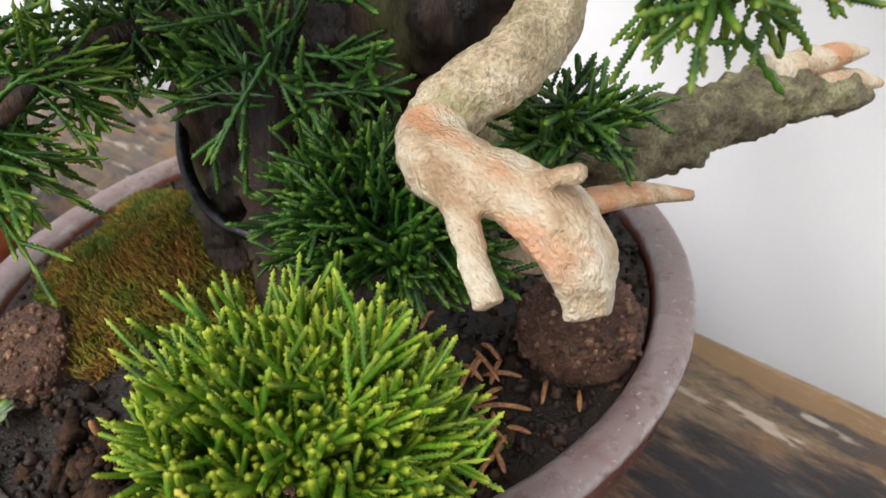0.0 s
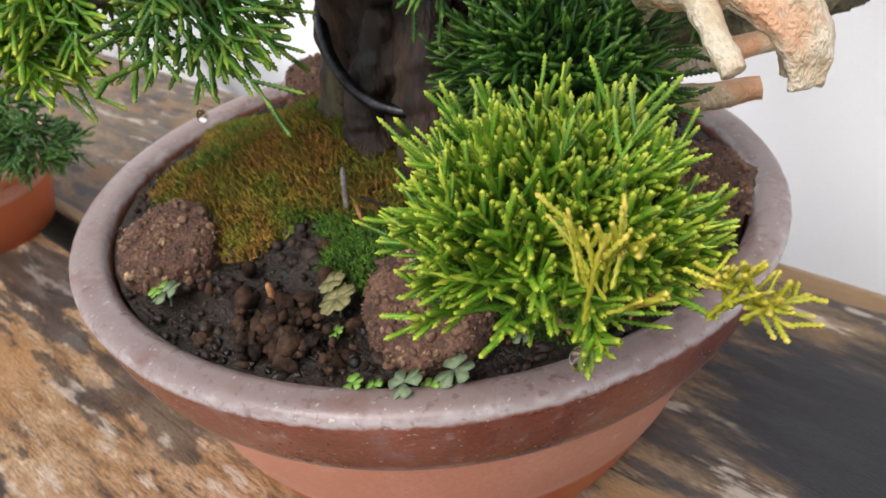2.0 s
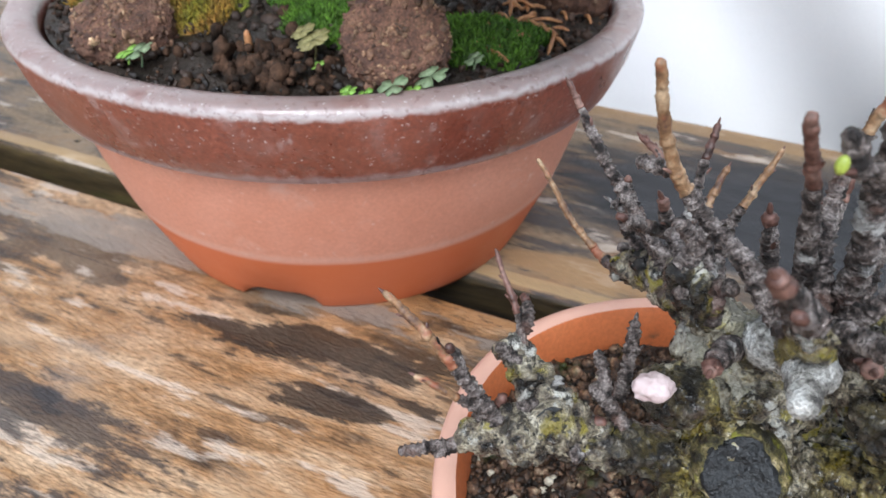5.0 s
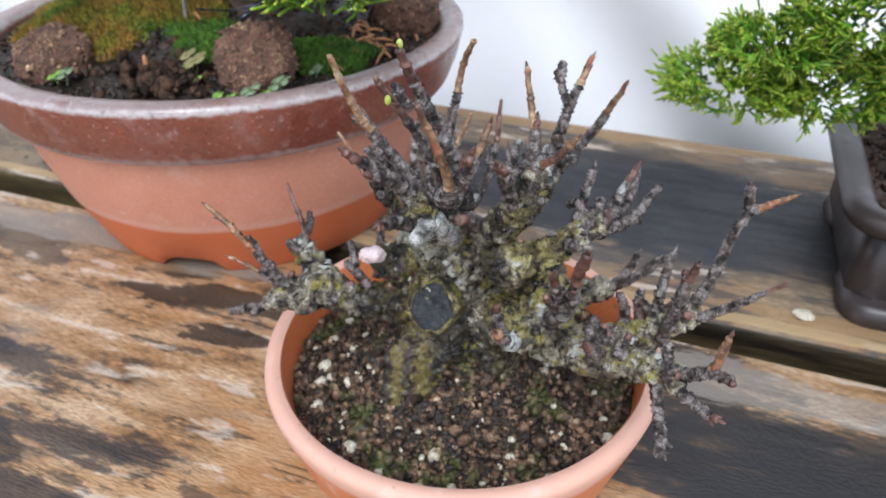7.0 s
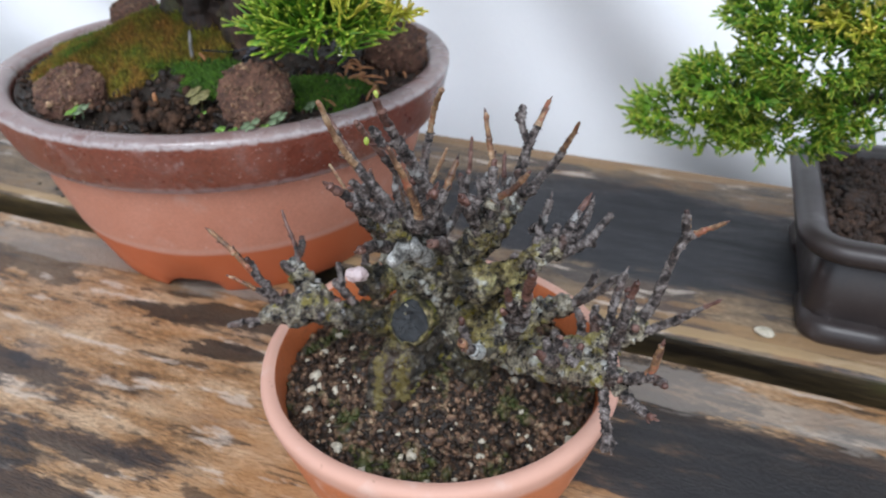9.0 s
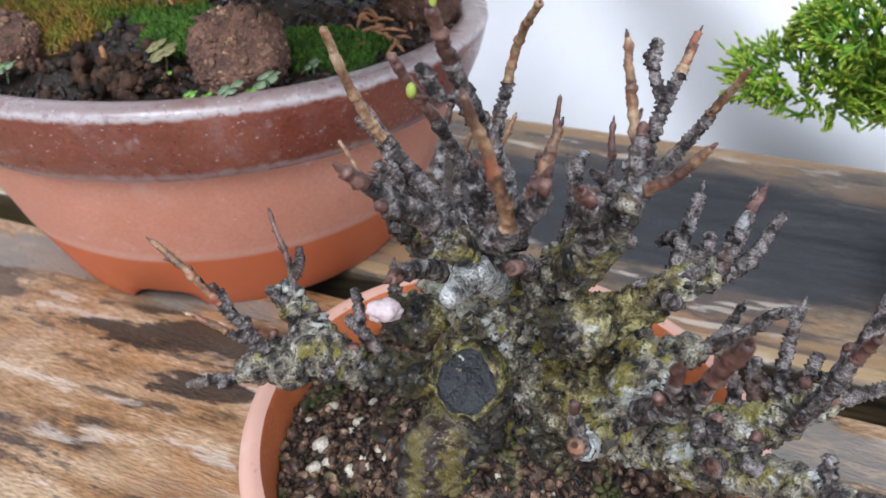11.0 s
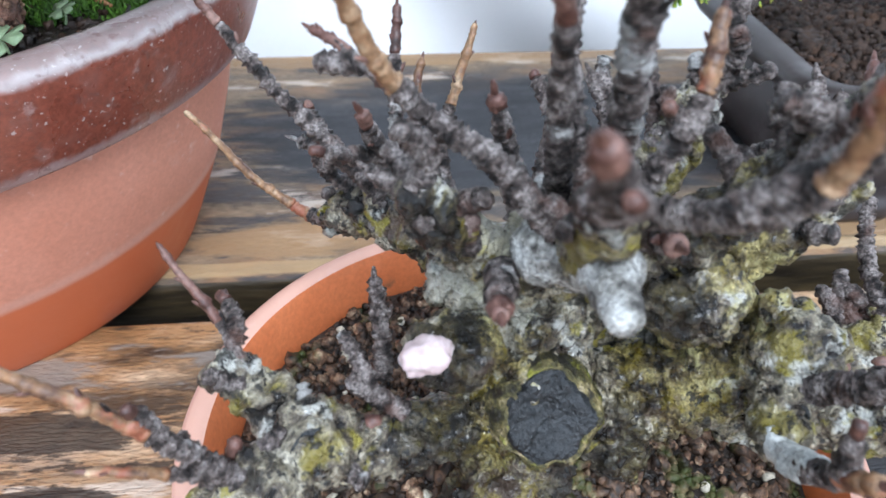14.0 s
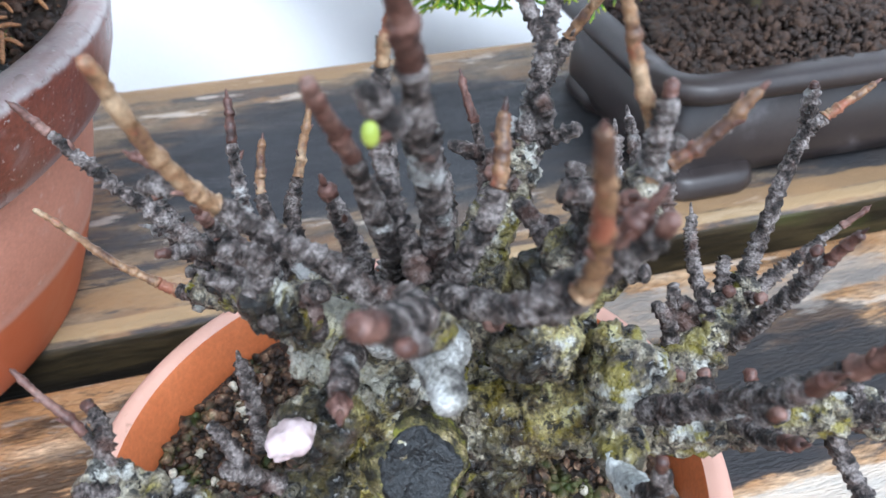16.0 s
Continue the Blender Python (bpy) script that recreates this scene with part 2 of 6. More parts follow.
TERRA = height_bands(surf("orange_terracotta", [(0.3, (0.55, 0.17, 0.06)), (0.7, (0.62, 0.22, 0.09))], size=0.02, fine=0.001, fine_amount=0.12, rough=(0.5, 0.75),
             bump=0.25, depth=0.0003, over=(((0.60, 0.36, 0.28), 0.012, 0.5, 0.7, 0.5),)),
             [(0.0405, 0.2, 0.002, (0.68, 0.41, 0.32), 0.88)], 0.0010, 0.01, (((0.74, 0.56, 0.48), 0.0070, 0.55, 0.72, 0.45), ((0.30, 0.16, 0.10), 0.003, 0.64, 0.72, 0.5)))
INNER = surf("wet_terracotta", [(0.3, (0.50, 0.13, 0.04)), (0.7, (0.60, 0.18, 0.06))], size=0.02, fine=0.001, fine_amount=0.15, rough=(0.35, 0.6), bump=0.2, depth=0.0003,
             over=(((0.10, 0.07, 0.04), 0.01, 0.58, 0.7, 0.8),))
SOIL = surf("dark_wet_soil", [(0.3, (0.010, 0.008, 0.006)), (0.7, (0.045, 0.03, 0.02))], size=0.012, fine=0.001, rough=(0.3, 0.75), bump=0.9, depth=0.0012, specular=0.5)
GRAIN = surf("soil_grains", [(0.35, (0.010, 0.007, 0.005)), (0.65, (0.060, 0.033, 0.021))], size=0.02, fine=0.0006, rough=(0.3, 0.8), bump=0.8, depth=0.0004, island=0.75, specular=0.5)
GRAVEL = surf("mixed_gravel", [(0.38, (0.014, 0.010, 0.008)), (0.47, (0.060, 0.036, 0.023)), (0.56, (0.15, 0.085, 0.05)), (0.67, (0.34, 0.26, 0.17))], size=0.0025, fine=0.0005, fine_amount=0.6, rough=(0.4, 0.75), bump=0.5,
              depth=0.0003, island=0.75, specular=0.35, over=(((0.06, 0.085, 0.015), 0.012, 0.54, 0.64, 0.6),))
PALE_STONE = surf("pale_pebble", [(0.3, (0.45, 0.40, 0.30)), (0.7, (0.65, 0.60, 0.48))], size=0.004, fine=0.0006, rough=(0.4, 0.7), bump=0.3, depth=0.0002)
CAKE = surf("fertiliser_cake", [(0.3, (0.045, 0.020, 0.013)), (0.5, (0.14, 0.066, 0.042)), (0.7, (0.25, 0.135, 0.085))], size=0.005, fine=0.0008, fine_amount=0.7, rough=(0.6, 0.9),
            bump=0.9, depth=0.0012, over=(((0.45, 0.30, 0.16), 0.0016, 0.66, 0.72, 0.9),))
MOSS = surf("moss", [(0.38, (0.11, 0.19, 0.012)), (0.50, (0.24, 0.20, 0.020)), (0.62, (0.33, 0.17, 0.032))], size=0.014, fine=0.0012, fine_amount=0.5, rough=(0.7, 0.9), bump=0.6, depth=0.001, island=0.5)
MOSS_GREEN = surf("green_moss", [(0.3, (0.04, 0.11, 0.008)), (0.7, (0.12, 0.24, 0.018))], size=0.008, fine=0.001, rough=(0.6, 0.9), bump=0.5, depth=0.0008, island=0.5)
NEEDLE = surf("juniper_scale", [(0.36, (0.055, 0.185, 0.012)), (0.62, (0.19, 0.39, 0.022))], size=0.012, fine=0.0007, fine_amount=0.45, rough=(0.28, 0.5), bump=0.5, depth=0.0003,
              island=0.35, tip=(0.54, 0.62, 0.06))
# darker copy of NEEDLE: shade from the foliage above is put into its colour
NEEDLE_HALF_SHADE = surf("shaded_juniper_scale", [(0.36, (0.022, 0.095, 0.010)), (0.62, (0.08, 0.20, 0.016))], size=0.012, fine=0.0007, fine_amount=0.45, rough=(0.28, 0.5), bump=0.5, depth=0.0003,
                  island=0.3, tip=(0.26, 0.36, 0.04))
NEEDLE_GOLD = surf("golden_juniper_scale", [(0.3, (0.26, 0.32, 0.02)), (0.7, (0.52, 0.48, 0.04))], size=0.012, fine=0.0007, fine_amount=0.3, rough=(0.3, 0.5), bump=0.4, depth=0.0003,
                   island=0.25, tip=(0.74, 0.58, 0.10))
# darkest copy of NEEDLE, coloured for the shaded inside of the tree
NEEDLE_SHADE = surf("dark_juniper_scale", [(0.36, (0.012, 0.055, 0.010)), (0.62, (0.04, 0.125, 0.014))], size=0.012, fine=0.0007, fine_amount=0.45, rough=(0.28, 0.5), bump=0.5, depth=0.0003,
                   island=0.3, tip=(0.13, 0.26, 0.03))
NEEDLE_YELLOW = surf("yellow_tipped_juniper_scale", [(0.36, (0.06, 0.19, 0.010)), (0.62, (0.18, 0.34, 0.02))], size=0.012, fine=0.0006, fine_amount=0.4, rough=(0.35, 0.55), bump=0.4, depth=0.0003,
                     island=0.3, tip=(0.58, 0.56, 0.06))
JUNIPER_BARK = surf("juniper_bark", [(0.36, (0.008, 0.006, 0.005)), (0.5, (0.034, 0.020, 0.014)), (0.64, (0.095, 0.052, 0.035))], size=0.008, stretch=(1, 1, 0.25), fine=0.0012, rough=(0.45, 0.8), bump=0.8,
                    depth=0.0012, over=(((0.13, 0.13, 0.05), 0.012, 0.52, 0.66, 0.7),))
MOSSY_BARK = surf("lichened_branch", [(0.34, (0.07, 0.06, 0.035)), (0.5, (0.19, 0.165, 0.095)), (0.66, (0.35, 0.33, 0.18))], size=0.006, fine=0.0008, rough=(0.6, 0.85), bump=0.8, depth=0.0008,
                  over=(((0.09, 0.07, 0.045), 0.003, 0.58, 0.68, 0.8),))
DEADWOOD = surf("bleached_deadwood", [(0.36, (0.52, 0.34, 0.20)), (0.47, (0.74, 0.58, 0.39)), (0.60, (0.84, 0.74, 0.58))], size=0.006, stretch=(0.7, 1.6, 0.7), fine=0.0007, fine_amount=0.15, rough=(0.45, 0.7),
                bump=1.0, depth=0.0011, over=(((0.74, 0.34, 0.17), 0.010, 0.50, 0.64, 0.75), ((0.50, 0.40, 0.22), 0.0012, 0.62, 0.70, 0.5), ((0.14, 0.10, 0.08), 0.0022, 0.70, 0.76, 0.8)))
PALE_BARK = surf("pale_lichened_bark", [(0.32, (0.30, 0.24, 0.13)), (0.48, (0.60, 0.47, 0.30)), (0.64, (0.78, 0.66, 0.47))], size=0.005, fine=0.0008, fine_amount=0.5, rough=(0.5, 0.8), bump=1.0, depth=0.0009,
                 over=(((0.36, 0.36, 0.15), 0.008, 0.52, 0.66, 0.55), ((0.14, 0.10, 0.06), 0.0016, 0.62, 0.70, 0.7)))
# bark with lichen and moss patches, darker below about z 0.061
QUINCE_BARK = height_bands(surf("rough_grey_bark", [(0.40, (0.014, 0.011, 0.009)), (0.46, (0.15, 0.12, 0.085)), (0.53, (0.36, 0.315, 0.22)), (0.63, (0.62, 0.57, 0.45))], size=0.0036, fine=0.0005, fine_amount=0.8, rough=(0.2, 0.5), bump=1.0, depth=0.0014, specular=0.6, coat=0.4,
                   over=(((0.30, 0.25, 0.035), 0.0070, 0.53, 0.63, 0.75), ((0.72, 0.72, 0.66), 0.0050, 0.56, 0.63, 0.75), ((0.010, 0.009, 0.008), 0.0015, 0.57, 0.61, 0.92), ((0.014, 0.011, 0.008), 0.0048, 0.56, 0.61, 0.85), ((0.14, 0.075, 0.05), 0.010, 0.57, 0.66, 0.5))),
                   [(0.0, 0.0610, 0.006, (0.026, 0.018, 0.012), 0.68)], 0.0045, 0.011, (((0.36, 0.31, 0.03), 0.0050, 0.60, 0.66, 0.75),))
# three darker zones on the trunk front and left limb
tint_zones(QUINCE_BARK, [(0.136, -0.139, 0.0075, 0.0065), (0.159, -0.141, 0.009, 0.008), (0.161, -0.146, 0.012, 0.0075)], (0.10, 0.085, 0.06), 0.85, 0.7, "MULTIPLY", (3, 3, 3))
tint_zones(QUINCE_BARK, [(0.170, -0.1315, 0.011, 0.0085), (0.142, -0.1360, 0.009, 0.0045)], (0.80, 0.72, 0.25), 0.8, 0.6, "MULTIPLY", (3, 3, 3))
# dark brown zone at the front root
tint_zones(QUINCE_BARK, [(0.1450, -0.1440, 0.0065, 0.0042)], (0.060, 0.036, 0.022), 0.85, 0.8, "MIX", (4, 4, 4))
tint_zones(QUINCE_BARK, [(0.1485, -0.1450, 0.0022, 0.0040), (0.1418, -0.1450, 0.0020, 0.0040)], (0.30, 0.24, 0.05), 0.55, 1.2, "MIX", (6, 6, 6))
tint_zones(QUINCE_BARK, [(0.1440, -0.1285, 0.0085, 0.0060)], (0.60, 0.57, 0.46), 0.7, 0.8, "MIX", (3, 3, 3))
MOSSY_LIP = surf("mossy_bark_lip", [(0.40, (0.02, 0.017, 0.012)), (0.49, (0.10, 0.088, 0.03)), (0.57, (0.26, 0.21, 0.085)), (0.67, (0.50, 0.42, 0.27))], size=0.0028, fine=0.0005, fine_amount=0.8, rough=(0.35, 0.65), bump=1.0, depth=0.0008,
                 over=(((0.30, 0.30, 0.03), 0.004, 0.55, 0.63, 0.7), ((0.012, 0.010, 0.008), 0.0014, 0.57, 0.63, 0.9)))
TWIG_BARK = surf("dark_twig_bark", [(0.41, (0.016, 0.012, 0.011)), (0.49, (0.13, 0.102, 0.092)), (0.60, (0.37, 0.325, 0.305))], size=0.0020, fine=0.0004, fine_amount=0.85, rough=(0.3, 0.6), bump=1.0, depth=0.0009, specular=0.5,
                 over=(((0.17, 0.08, 0.055), 0.006, 0.55, 0.66, 0.45), ((0.60, 0.60, 0.58), 0.0085, 0.585, 0.66, 0.7)))
YOUNG_BARK = surf("young_twig_bark", [(0.38, (0.10, 0.052, 0.036)), (0.5, (0.27, 0.15, 0.075)), (0.63, (0.44, 0.31, 0.19))], size=0.004, fine=0.0008, rough=(0.35, 0.6), bump=0.4, depth=0.0004, over=(((0.30, 0.09, 0.05), 0.004, 0.52, 0.62, 0.7),))
RED_BARK = surf("reddish_twig_bark", [(0.36, (0.045, 0.024, 0.020)), (0.5, (0.13, 0.060, 0.046)), (0.64, (0.25, 0.145, 0.115))], size=0.004, fine=0.0008, rough=(0.35, 0.6), bump=0.4, depth=0.0004)
SCAR = surf("black_wood_scar", [(0.3, (0.006, 0.007, 0.008)), (0.7, (0.03, 0.033, 0.036))], size=0.003, fine=0.0007, rough=(0.25, 0.5), bump=0.9, depth=0.0008)
PUTTY = surf("pinkish_white_paste", [(0.3, (0.55, 0.40, 0.40)), (0.7, (0.76, 0.68, 0.67))], size=0.004, fine=0.0012, fine_amount=0.1, rough=(0.4, 0.6), bump=0.5, depth=0.0006)
LICHEN = surf("grey_lichen", [(0.3, (0.38, 0.40, 0.38)), (0.7, (0.62, 0.63, 0.60))], size=0.003, fine=0.0006, rough=(0.7, 0.9), bump=0.8, depth=0.0006)
BUD = surf("yellow_green_bud", [(0.3, (0.30, 0.38, 0.05)), (0.7, (0.50, 0.55, 0.12))], size=0.003, fine=0.0006, fine_amount=0.15, rough=(0.35, 0.5), bump=0.2)
CLOVER = surf("dusty_clover", [(0.3, (0.13, 0.20, 0.10)), (0.7, (0.24, 0.30, 0.17))], size=0.004, fine=0.0008, fine_amount=0.25, rough=(0.5, 0.7), bump=0.3, depth=0.0003)
CLOVER_BRIGHT = surf("bright_clover", [(0.3, (0.16, 0.34, 0.05)), (0.7, (0.28, 0.48, 0.08))], size=0.004, fine=0.0008, fine_amount=0.2, rough=(0.45, 0.6), bump=0.2)
CLOVER_OLIVE = surf("olive_leaf", [(0.3, (0.20, 0.17, 0.06)), (0.7, (0.30, 0.28, 0.12))], size=0.004, fine=0.0008, fine_amount=0.25, rough=(0.5, 0.7), bump=0.3)
WIRE = surf("dark_aluminium_wire", [(0.3, (0.02, 0.02, 0.022)), (0.7, (0.09, 0.09, 0.10))], size=0.004, fine=0.001, rough=(0.25, 0.45), bump=0.1, metallic=0.9)
DRY = surf("dry_needle", [(0.3, (0.34, 0.13, 0.05)), (0.7, (0.55, 0.28, 0.12))], size=0.004, fine=0.0008, rough=(0.5, 0.7), bump=0.3)
KNOB_BARK = surf("lichen_crusted_bark", [(0.38, (0.07, 0.065, 0.06)), (0.46, (0.34, 0.33, 0.30)), (0.58, (0.68, 0.68, 0.65))], size=0.003, fine=0.0005, fine_amount=0.6, rough=(0.6, 0.85), bump=1.0, depth=0.0008,
                 over=(((0.02, 0.018, 0.016), 0.0018, 0.58, 0.65, 0.8),))
CRUMB = surf("clay_crumb", [(0.35, (0.014, 0.009, 0.006)), (0.65, (0.085, 0.046, 0.028))], size=0.004, fine=0.0008, rough=(0.7, 0.95), bump=0.8, depth=0.0005, island=0.6, specular=0.2)
GREY_STICK = surf("grey_stick", [(0.3, (0.20, 0.18, 0.17)), (0.7, (0.42, 0.40, 0.38))], size=0.004, fine=0.0008, rough=(0.5, 0.7), bump=0.4)
DARK_POT = surf("dark_brown_glaze", [(0.3, (0.022, 0.017, 0.017)), (0.7, (0.045, 0.034, 0.031))], size=0.03, fine=0.0015, fine_amount=0.15, rough=(0.3, 0.5), bump=0.15, depth=0.0003,
                over=(((0.22, 0.20, 0.21), 0.02, 0.56, 0.75, 0.35),))
BARK_SOIL = surf("brown_mulch", [(0.3, (0.016, 0.009, 0.006)), (0.7, (0.070, 0.037, 0.021))], size=0.004, fine=0.001, rough=(0.6, 0.9), bump=0.8, depth=0.0008, island=0.5)
WATER = bpy.data.materials.new("water")
WATER.use_nodes = True
wb = WATER.node_tree.nodes["Principled BSDF"]
wb.inputs["Base Color"].default_value = (1, 1, 1, 1)
wb.inputs["Transmission Weight"].default_value, wb.inputs["Roughness"].default_value, wb.inputs["IOR"].default_value = 1.0, 0.0, 1.33

rng = np.random.default_rng(7)


# ---- builders ----
def thing(name, label, category, at=(0, 0, 0), group="", kind=""):
    ob = new(name)
    ob.location = at
    ob.empty_display_size = 0.01
    return tagged(ob, label, category, group, kind)


def mesh_part(name, verts, faces, material, parent=None, label="", smooth=True, tip=None):
    me = bpy.data.meshes.new(name)
    me.from_pydata(np.asarray(verts).tolist(), [], faces if isinstance(faces, list) else faces.tolist())
    if smooth:
        me.polygons.foreach_set("use_smooth", [True] * len(me.polygons))
    if tip is not None:
        me.attributes.new("tip", "FLOAT", "POINT").data.foreach_set("value", np.asarray(tip, dtype=np.float32))
    me.materials.append(material)
    ob = new(name, me)
    if parent is not None:
        ob.parent = parent
        ob.matrix_parent_inverse = Matrix.Translation(-Vector(parent.location)) if parent.type == "EMPTY" else Matrix()
    return tagged(ob, label) if label else ob


def part(name, bm, material, parent=None, label="", smooth=True):
    me = bpy.data.meshes.new(name)
    bm.to_mesh(me)
    bm.free()
    if smooth:
        me.polygons.foreach_set("use_smooth", [True] * len(me.polygons))
    me.materials.append(material)
    ob = new(name, me)
    if parent is not None:
        ob.parent = parent
        ob.matrix_parent_inverse = Matrix.Translation(-Vector(parent.location)) if parent.type == "EMPTY" else Matrix()
    return tagged(ob, label) if label else ob


def lathe(profile, centre, seg=128, bottom=None, wobble=0.0):
    """Vertices and faces of a profile of (radius, height) turned round the upright axis at centre. bottom(angle) lifts the lowest ring's points."""
    th = np.linspace(0, 2 * np.pi, seg, endpoint=False)
    V = []
    for r, z in profile:
        rr = r + wobble * np.sin(3 * th + 1) + wobble * 0.5 * np.sin(5 * th)
        zz = np.full(seg, z)
        if bottom is not None and z <= 0.004:
            zz = np.array([max(z, bottom(a)) for a in th])
        V.append(np.c_[centre[0] + rr * np.cos(th), centre[1] + rr * np.sin(th), centre[2] + zz])
    k = np.arange(seg)
    F = []
    for i in range(len(profile) - 1):
        a, b = i * seg, (i + 1) * seg
        F.append(np.c_[a + k, a + (k + 1) % seg, b + (k + 1) % seg, b + k])
    return np.concatenate(V), np.concatenate(F)


def tubes(P, rad, sides=6, tip=None):
    """Closed tapering tubes along many polylines at once. P: (m, r, 3), rad: (m, r)."""
    P, rad = np.asarray(P, float), np.asarray(rad, float)
    m, r, _ = P.shape
    T = np.gradient(P, axis=1)
    T /= np.linalg.norm(T, axis=2, keepdims=True) + 1e-12
    main = T.mean(axis=1)
    ref = np.where(np.abs(main[:, 2:3]) > 0.8, np.array([[1.0, 0.1, 0]]), np.array([[0.05, 0, 1.0]]))[:, None, :]
    U = np.cross(T, np.broadcast_to(ref, T.shape))
    U /= np.linalg.norm(U, axis=2, keepdims=True) + 1e-12
    W = np.cross(T, U)
    a = np.linspace(0, 2 * np.pi, sides, endpoint=False)
    V = P[:, :, None, :] + rad[:, :, None, None] * (np.cos(a)[None, None, :, None] * U[:, :, None, :] + np.sin(a)[None, None, :, None] * W[:, :, None, :])
    base = (np.arange(m) * r * sides)[:, None, None]
    i, k = np.arange(r - 1)[None, :, None] * sides, np.arange(sides)[None, None, :]
    k2 = (k + 1) % sides
    F = np.stack([base + i + k, base + i + k2, base + i + sides + k2, base + i + sides + k], axis=-1).reshape(-1, 4)
    tv = None if tip is None else np.repeat(np.asarray(tip).reshape(-1), sides)
    return V.reshape(-1, 3), F, tv


def bend(points, count):
    """A smooth curve through a few points, as count points."""
    p = np.asarray(points, float)
    if len(p) == 2:
        return p[0] + (p[1] - p[0]) * np.linspace(0, 1, count)[:, None]
    q = np.vstack([2 * p[0] - p[1], p, 2 * p[-1] - p[-2]])
    out = []
    for s in np.linspace(0, len(p) - 1 - 1e-9, count):
        i, t = int(s), s - int(s)
        a, b, c, d = q[i], q[i + 1], q[i + 2], q[i + 3]
        out.append(0.5 * (2 * b + (c - a) * t + (2 * a - 5 * b + 4 * c - d) * t * t + (3 * b - a - 3 * c + d) * t ** 3))
    return np.array(out)


def limb(points, radii, rings=40, sides=12, rough=0.12, freq=300.0, ridge=0.0):
    """One bumpy branch: a curve through points with radii between, its skin moved by noise."""
    c = bend(points, rings)
    r = np.interp(np.linspace(0, 1, rings), np.linspace(0, 1, len(radii)), radii)
    r = r * (1 + ridge * np.sin(np.arange(rings) * 2.4 + rng.uniform(0, 6)) + rng.normal(0, ridge * 0.5, rings))
    r[-1] *= 0.25
    c[-1] = c[-2] + (c[-1] - c[-2]) * 0.4
    V, F, _ = tubes(c[None], r[None], sides)
    ctr = np.repeat(c, sides, axis=0)
    d = V - ctr
    for i in range(len(V)):
        V[i] = ctr[i] + d[i] * (1 + rough * noise.noise(Vector(V[i] * freq)) + rough * 0.6 * noise.noise(Vector(V[i] * freq * 2.7)))
    caps = [list(range(sides))[::-1], list(range(len(V) - sides, len(V)))]
    return V, [list(map(int, f)) for f in F] + caps


def join(*meshes):
    V, F, n = [], [], 0
    for v, f in meshes:
        V.append(v)
        F += [[int(i) + n for i in q] for q in f]
        n += len(v)
    return np.concatenate(V), F


def blob(centre, size, level=3, rough=0.2, freq=200.0, turn=(0, 0, 0), flat=1.0):
    """An uneven lump: vertices and faces."""
    bm = bmesh.new()
    bmesh.ops.create_icosphere(bm, subdivisions=level, radius=1)
    R = Euler([radians(a) for a in turn]).to_matrix()
    V = []
    for v in bm.verts:
        p = v.co.copy()
        if flat > 1:
            p.z = math.copysign(abs(p.z) ** (1 / flat), p.z)
            h = math.hypot(p.x, p.y)
            if h > 1e-6:
                k = max(h ** (1 / flat), 0)
                p.x, p.y = p.x / h * k, p.y / h * k
        q = R @ Vector((p.x * size[0], p.y * size[1], p.z * size[2]))
        w = Vector(centre) + q
        k = 1 + rough * noise.noise(w * freq) + rough * 0.5 * noise.noise(w * freq * 2.9)
        V.append(Vector(centre) + q * k)
    F = [[v.index for v in f.verts] for f in bm.faces]
    bm.free()
    return np.array(V), F


def slab(x0, x1, y0, y1, z0, z1, soft=0.002):
    bm = bmesh.new()
    bmesh.ops.create_cube(bm, size=1)
    for v in bm.verts:
        v.co = Vector(((x0 + x1) / 2 + v.co.x * (x1 - x0), (y0 + y1) / 2 + v.co.y * (y1 - y0), (z0 + z1) / 2 + v.co.z * (z1 - z0)))
    bmesh.ops.bevel(bm, geom=bm.edges[:], offset=soft, segments=3, affect="EDGES", profile=0.5)
    return bm


def scatter_grains(name, spots, sizes, material, parent, label="", level=2):
    """Many little angular lumps in one mesh: stuff."""
    bm = bmesh.new()
    bmesh.ops.create_icosphere(bm, subdivisions=level, radius=1)
    bv = np.array([v.co[:] for v in bm.verts])
    bf = np.array([[v.index for v in f.verts] for f in bm.faces])
    bm.free()
    m = len(spots)
    a = rng.uniform(0, 2 * np.pi, m)
    st = rng.uniform(0.65, 1.25, (m, 1, 3)) * np.asarray(sizes)[:, None, None]
    lump = rng.normal(0, 1, (m, 1, 3))
    v = bv[None] * (1 + 0.28 * np.sin((bv[None] * lump).sum(-1, keepdims=True) * 2.6 + lump[..., :1] * 3) + rng.uniform(-0.16, 0.16, (m, len(bv), 1))) * st
    x, y = v[..., 0] * np.cos(a)[:, None] - v[..., 1] * np.sin(a)[:, None], v[..., 0] * np.sin(a)[:, None] + v[..., 1] * np.cos(a)[:, None]
    V = np.stack([x, y, v[..., 2]], -1) + np.asarray(spots)[:, None, :]
    F = (bf[None] + (np.arange(m) * len(bv))[:, None, None]).reshape(-1, 3)
    return mesh_part(name, V.reshape(-1, 3), F, material, parent, label)


